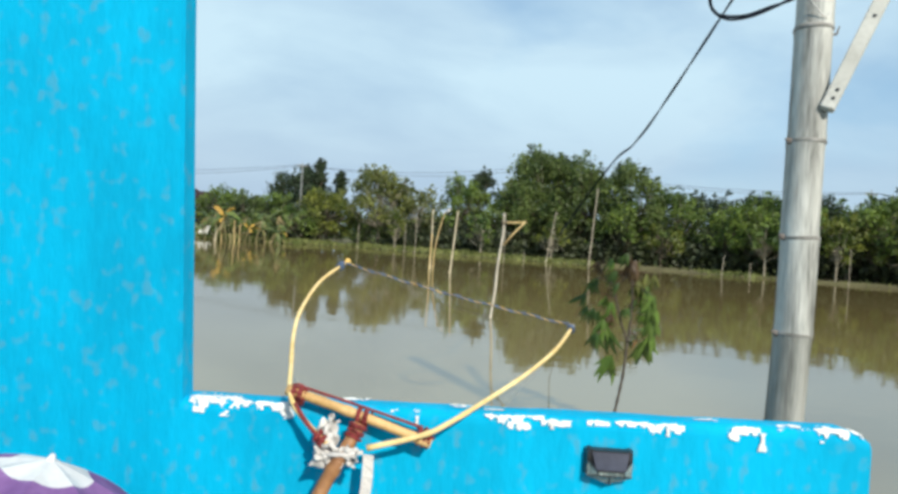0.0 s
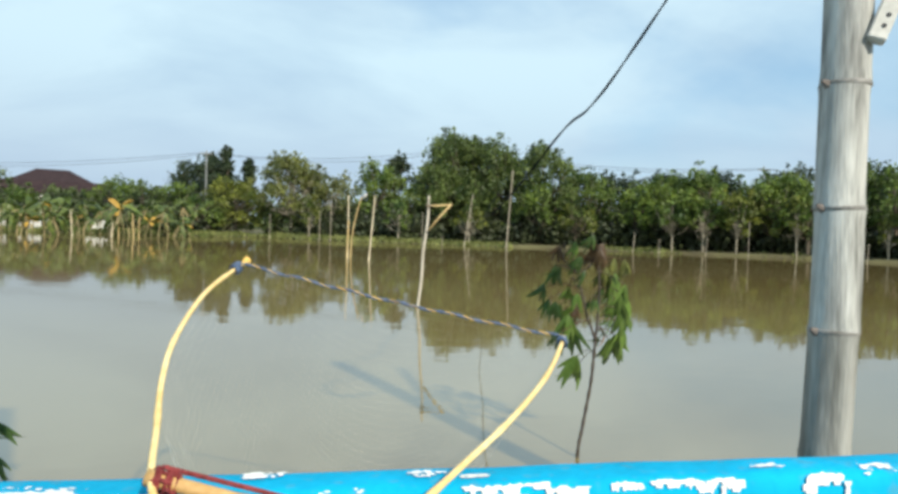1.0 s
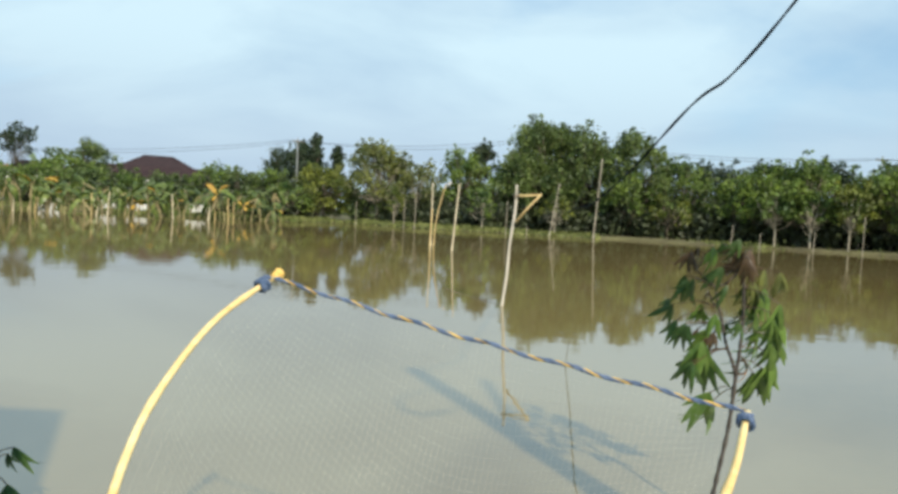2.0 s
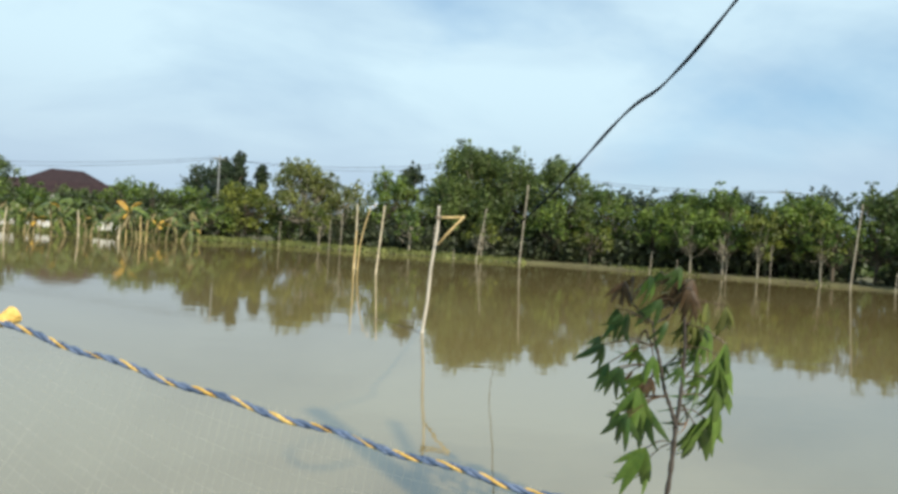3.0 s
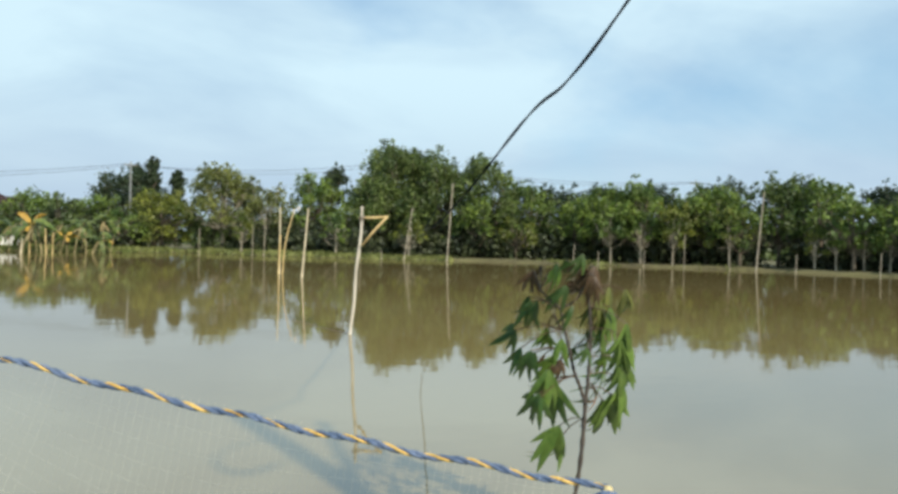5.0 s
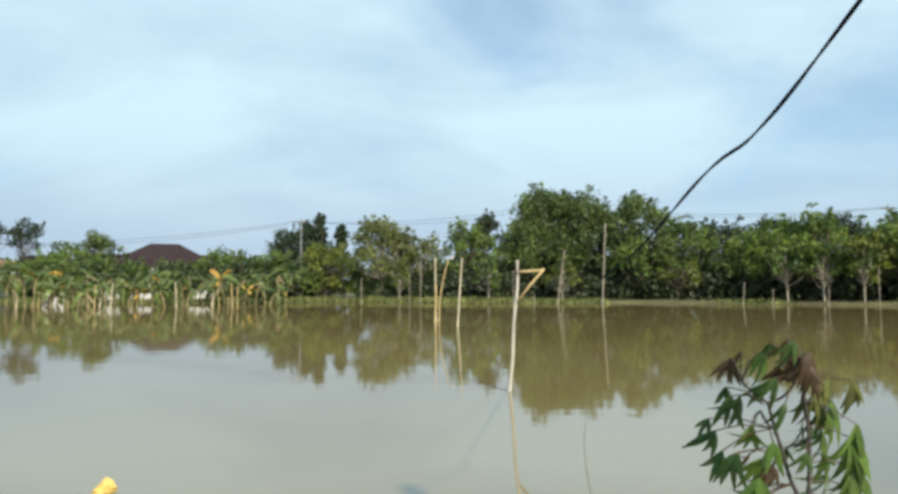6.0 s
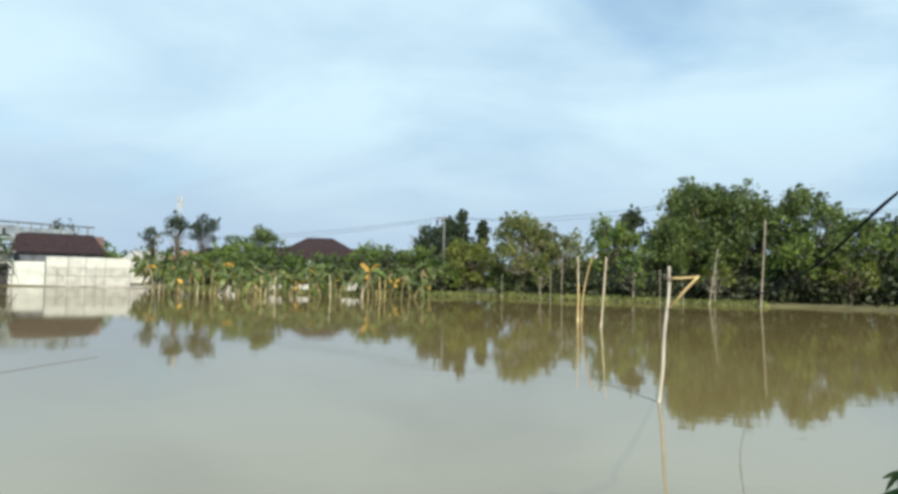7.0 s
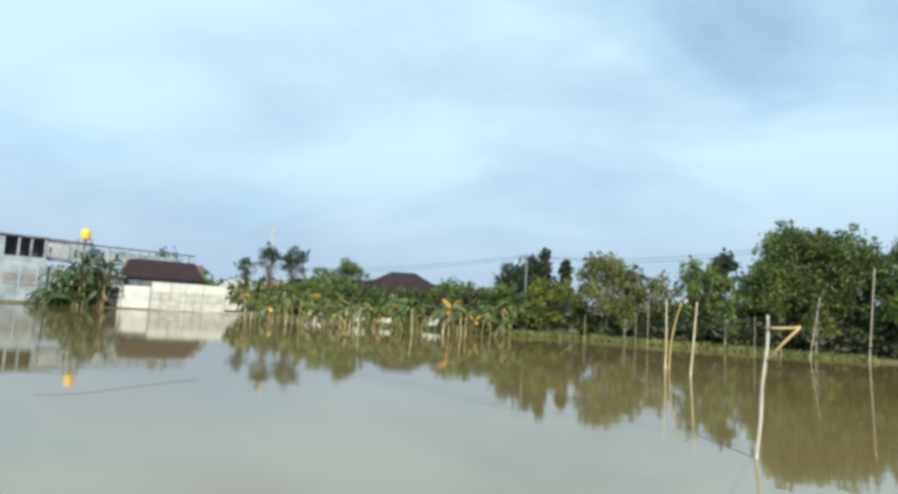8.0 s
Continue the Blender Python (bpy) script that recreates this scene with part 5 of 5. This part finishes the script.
def hip_roof(w, d, z0, z1, inset, over=0.3, right=None):
    bm = bmesh.new()
    lo = [bm.verts.new(p) for p in ((-over, -over, z0), (w + over, -over, z0), (w + over, d + over, z0), (-over, d + over, z0))]
    lo2 = [bm.verts.new((v.co.x, v.co.y, z0 - 0.12)) for v in lo]
    r0, r1 = bm.verts.new((inset, d / 2, z1)), bm.verts.new((w - (inset if right is None else right), d / 2, z1))
    for f in ((lo[0], lo[1], r1, r0), (lo[1], lo[2], r1), (lo[2], lo[3], r0, r1), (lo[3], lo[0], r0)):
        bm.faces.new(f)
    for k in range(4):
        bm.faces.new((lo2[k], lo2[(k + 1) % 4], lo[(k + 1) % 4], lo[k]))
    bm.faces.new(lo2[::-1])
    return bm


def house(ax, ay, bx, by, depth, z_eave, z_top, inset, wall, roof, label, base=0.0, right=None):
    ob = empty("house", label=label, category="house")
    ob.matrix_basis, w = local_frame(ax, ay, bx, by)
    part("wall", box(0, w, 0, depth, base - 0.3, z_eave - 0.13), wall, ob)
    part("roof", hip_roof(w, depth, z_eave, z_top, inset, 0.3, right), roof, ob)
    return ob, w


shed, w = house(-52.6, 49.0, -47.6, 54.16, 5.0, 3.2, 5.1, 0.05, DARK_CONCRETE, ROOF_TILE, "low grey house with a dark red-brown tiled roof", right=0.7)
part("rear_wing", box(w - 0.75, w + 0.25, 3.2, 4.9, -0.3, 5.0), DULL_RED, shed)
part("annex", box(-2.6, -0.02, 0.3, 4.0, -0.3, 2.45), DARK_CONCRETE, shed)
part("fascia", box(-2.6, -0.33, 0.2, 4.1, 2.46, 2.98), WHITE_WALL, shed)
part("annex_roof", box(-2.7, -0.32, 0.1, 4.2, 2.99, 3.08), CONCRETE, shed)
lean_to = empty("lean_to", label="small white lean-to beside the panel fence", category="shed")
lean_to.matrix_basis, w = local_frame(-53.6, 45.3, -51.2, 47.6)
part("wall", box(0, w, 0.4, 3.0, -0.3, 2.9), WHITE_WALL, lean_to)
part("roof", box(-0.3, w + 0.2, -0.2, 3.2, 3.0, 3.12), CONCRETE, lean_to)
part("opening", box(0.3, w - 0.3, 0.34, 0.39, 0.1, 2.0), DARK_ROOM, lean_to)

# grey unfinished two-storey building
grey = empty("building", label="grey unfinished two-storey concrete building with open upper floor", category="building")
grey.matrix_basis, w = local_frame(-58.6, 40.2, -51.3, 57.0)
part("wall", box(0, 4.2, 0, 8, -0.3, 3.9), GREY_PLASTER, grey)
part("wall", box(4.21, w, 0.4, 8, -0.3, 3.6), GREY_PLASTER, grey)
part("slab", box(-0.1, 4.0, -0.03, 8.1, 3.91, 4.30), GREY_PLASTER, grey)
part("wall", box(0.05, 0.62, 0.05, 8, 4.31, 6.1), GREY_PLASTER, grey)
part("back_wall", box(0.63, w, 5.0, 5.15, 4.31, 5.9), GREY_PLASTER, grey)
part("roof_slab", box(-0.1, 3.98, -0.12, 8.1, 6.11, 6.27), DARK_CONCRETE, grey)
for x in (1.62, 2.62, 3.80):
    part("column", box(x, x + 0.17, 0.02, 0.2, 4.31, 6.1), GREY_PLASTER, grey)
part("dark_recess", box(0.63, 4.0, 1.2, 1.3, 4.31, 6.1), DARK_ROOM, grey)
# upper floor of the long wing: infilled near the corner, bare frame farther on
part("infill_wall", box(4.02, 5.75, 0.12, 0.25, 4.5, 5.86), PANEL_GREY, grey)
part("infill_wall", box(5.93, 11.3, 0.15, 0.25, 4.3, 5.7), GREY_PLASTER, grey)
slit = part("window", box(4.14, 4.42, 0.06, 0.11, 4.75, 5.75), PANEL, grey)
part("pane", box(4.20, 4.36, 0.04, 0.058, 4.80, 5.45), DARK_ROOM, slit)
for x in (6.35, 7.75, 8.75, 10.1):
    part("window", box(x, x + 0.26, 0.11, 0.145, 4.7, 5.4), DARK_ROOM, grey)
part("beam", box(3.99, 7.9, 0.05, 0.3, 5.88, 6.22), DARK_CONCRETE, grey)
part("beam", box(7.91, w, 0.05, 0.3, 5.92, 6.08), DARK_CONCRETE, grey)
part("parapet", box(11.31, w, 0.15, 0.25, 3.61, 5.2), GREY_PLASTER, grey)
for x in (5.78, 7.9, 9.4, 11.32, 12.4, 13.3, 14.2, 15.1, 15.9, 16.7, 17.6):
    part("column", box(x, x + 0.14, 0.02, 0.149, 3.61, 5.91 if x > 7.8 else 5.87), GREY_PLASTER, grey)
part("rail", box(11.5, w, 0.03, 0.148, 5.52, 5.58), GREY_PLASTER, grey)
for x in (0.8, 2.4):
    win = part("window", box(x, x + 0.9, -0.04, -0.005, 1.9, 2.7), FRAME, grey)
    part("sill", box(x - 0.08, x + 0.98, -0.10, -0.005, 1.80, 1.89), CONCRETE, win)
for x in (0.5, 2.0, 3.4):
    part("streak", box(x, x + 0.06, -0.012, -0.003, 0.9, 3.4), PANEL, grey)

tank = empty("water_tank", -54.6, 45.8, 0, "yellow plastic water tank on a thin steel tower", "water tank")
part("body", tube([(0, 0, 6.45), (0, 0, 6.55), (0, 0, 7.25), (0, 0, 7.34)], [0.40, 0.43, 0.43, 0.34], 20), TANK, tank, smooth=True)
part("lid", tube([(0, 0, 7.34), (0, 0, 7.40)], [0.2, 0.16], 14), TANK, tank)
part("platform", box(-0.5, 0.5, -0.5, 0.5, 6.36, 6.44), CONCRETE, tank)
for sx in (-0.4, 0.4):
    for sy in (-0.4, 0.4):
        part("leg", tube([(sx, sy, -0.2), (sx, sy, 6.36)], 0.05, 6), RUST, tank)

far_wall = empty("garden_wall", label="cream garden wall on the far shore", category="wall")
far_wall.matrix_basis, w = local_frame(-72, 26, -59.5, 39.5)
part("wall", box(0, w, 0, 0.2, -0.3, 2.2), WHITE_WALL, far_wall)
part("coping", box(-0.05, w, -0.06, 0.26, 2.21, 2.33), CONCRETE, far_wall)

house(-38.2, 72.0, -29.6, 76.0, 7.0, 4.3, 6.4, 3.2, WHITE_WALL, ROOF_TILE, "far house with a dark hipped tile roof behind trees")
house(-40.8, 69.5, -27.4, 74.6, 2.2, 3.6, 4.9, 1.0, WHITE_WALL, ROOF_TILE, "low tiled verandah wing before the far house")
house(-46.0, 66.5, -41.2, 69.2, 5.0, 3.6, 4.7, 1.0, WHITE_WALL, ROOF_TILE, "far low house with a dark tiled roof")
house(-56.0, 67.0, -52.2, 69.5, 5.0, 3.2, 4.2, 0.6, WHITE_WALL, CONCRETE, "far small white house with a pale roof")
house(-52.0, 70.0, -48.6, 72.0, 5.0, 3.2, 4.3, 0.6, WHITE_WALL, RED_TILE, "far small house with a faded red roof")
fence_w = empty("garden_wall", label="low whitewashed wall glimpsed behind the banana plants", category="wall")
fence_w.matrix_basis, w = local_frame(-31.0, 48.6, -17.5, 48.0)
for k in (0, 2, 3, 5):
    part("wall", box(w * k / 6 + 0.1 * (k % 2), w * (k + 0.72) / 6, 0, 0.15, -0.1, 0.70 + 0.10 * (k % 3)), WHITE_WALL, fence_w)

mast = empty("radio_mast", -83.5, 113.5, 0, "far thin white radio mast", "mast")
part("mast_pole", tube([(0, 0, 0), (0, 0, 16.6)], [0.20, 0.10], 6), WHITE_WALL, mast)
for z, s in ((15.0, 0.55), (16.0, 0.5)):
    part("antenna", box(-s, -s + 0.2, -0.1, 0.1, z, z + 1.3), WHITE_WALL, mast)
    part("antenna", box(s - 0.2, s, -0.1, 0.1, z, z + 1.3), WHITE_WALL, mast)

# power line behind the trees
POLES = [(-46.0, 60.0, 5.6), (-14.4, 59.5, 7.4), (7.9, 58.0, 8.6), (33.0, 51.0, 7.3), (52.0, 40.0, 7.0)]
for x, y, z in POLES:
    up = empty("utility_pole", x, y, 0, "thin grey utility pole behind the bank trees", "utility pole", "utility poles")
    part("pole", tube([(0, 0, -0.2), (0, 0, z)], [0.075, 0.05], 8), POLE_GREY, up, smooth=True)
    part("crossarm", box(-0.5, 0.5, -0.05, 0.05, z - 0.35, z - 0.25), FRAME, up)
for k, (dz, dx) in enumerate(((-0.22, -0.45), (-0.22, 0.45))):
    wire = empty("power_line", 0, 0, 0, "thin sagging power line behind the trees", "power line", "power lines")
    for (ax, ay, az), (bx, by, bz) in zip(POLES, POLES[1:]):
        pts = [Vector((ax + dx, ay, az + dz)).lerp(Vector((bx + dx, by, bz + dz)), u) - Vector((0, 0, 4 * (0.7 + 0.25 * k) * u * (1 - u))) for u in np.linspace(0, 1, 20)]
        part("span", tube(pts, 0.018, 4), CABLE_BLACK, wire)
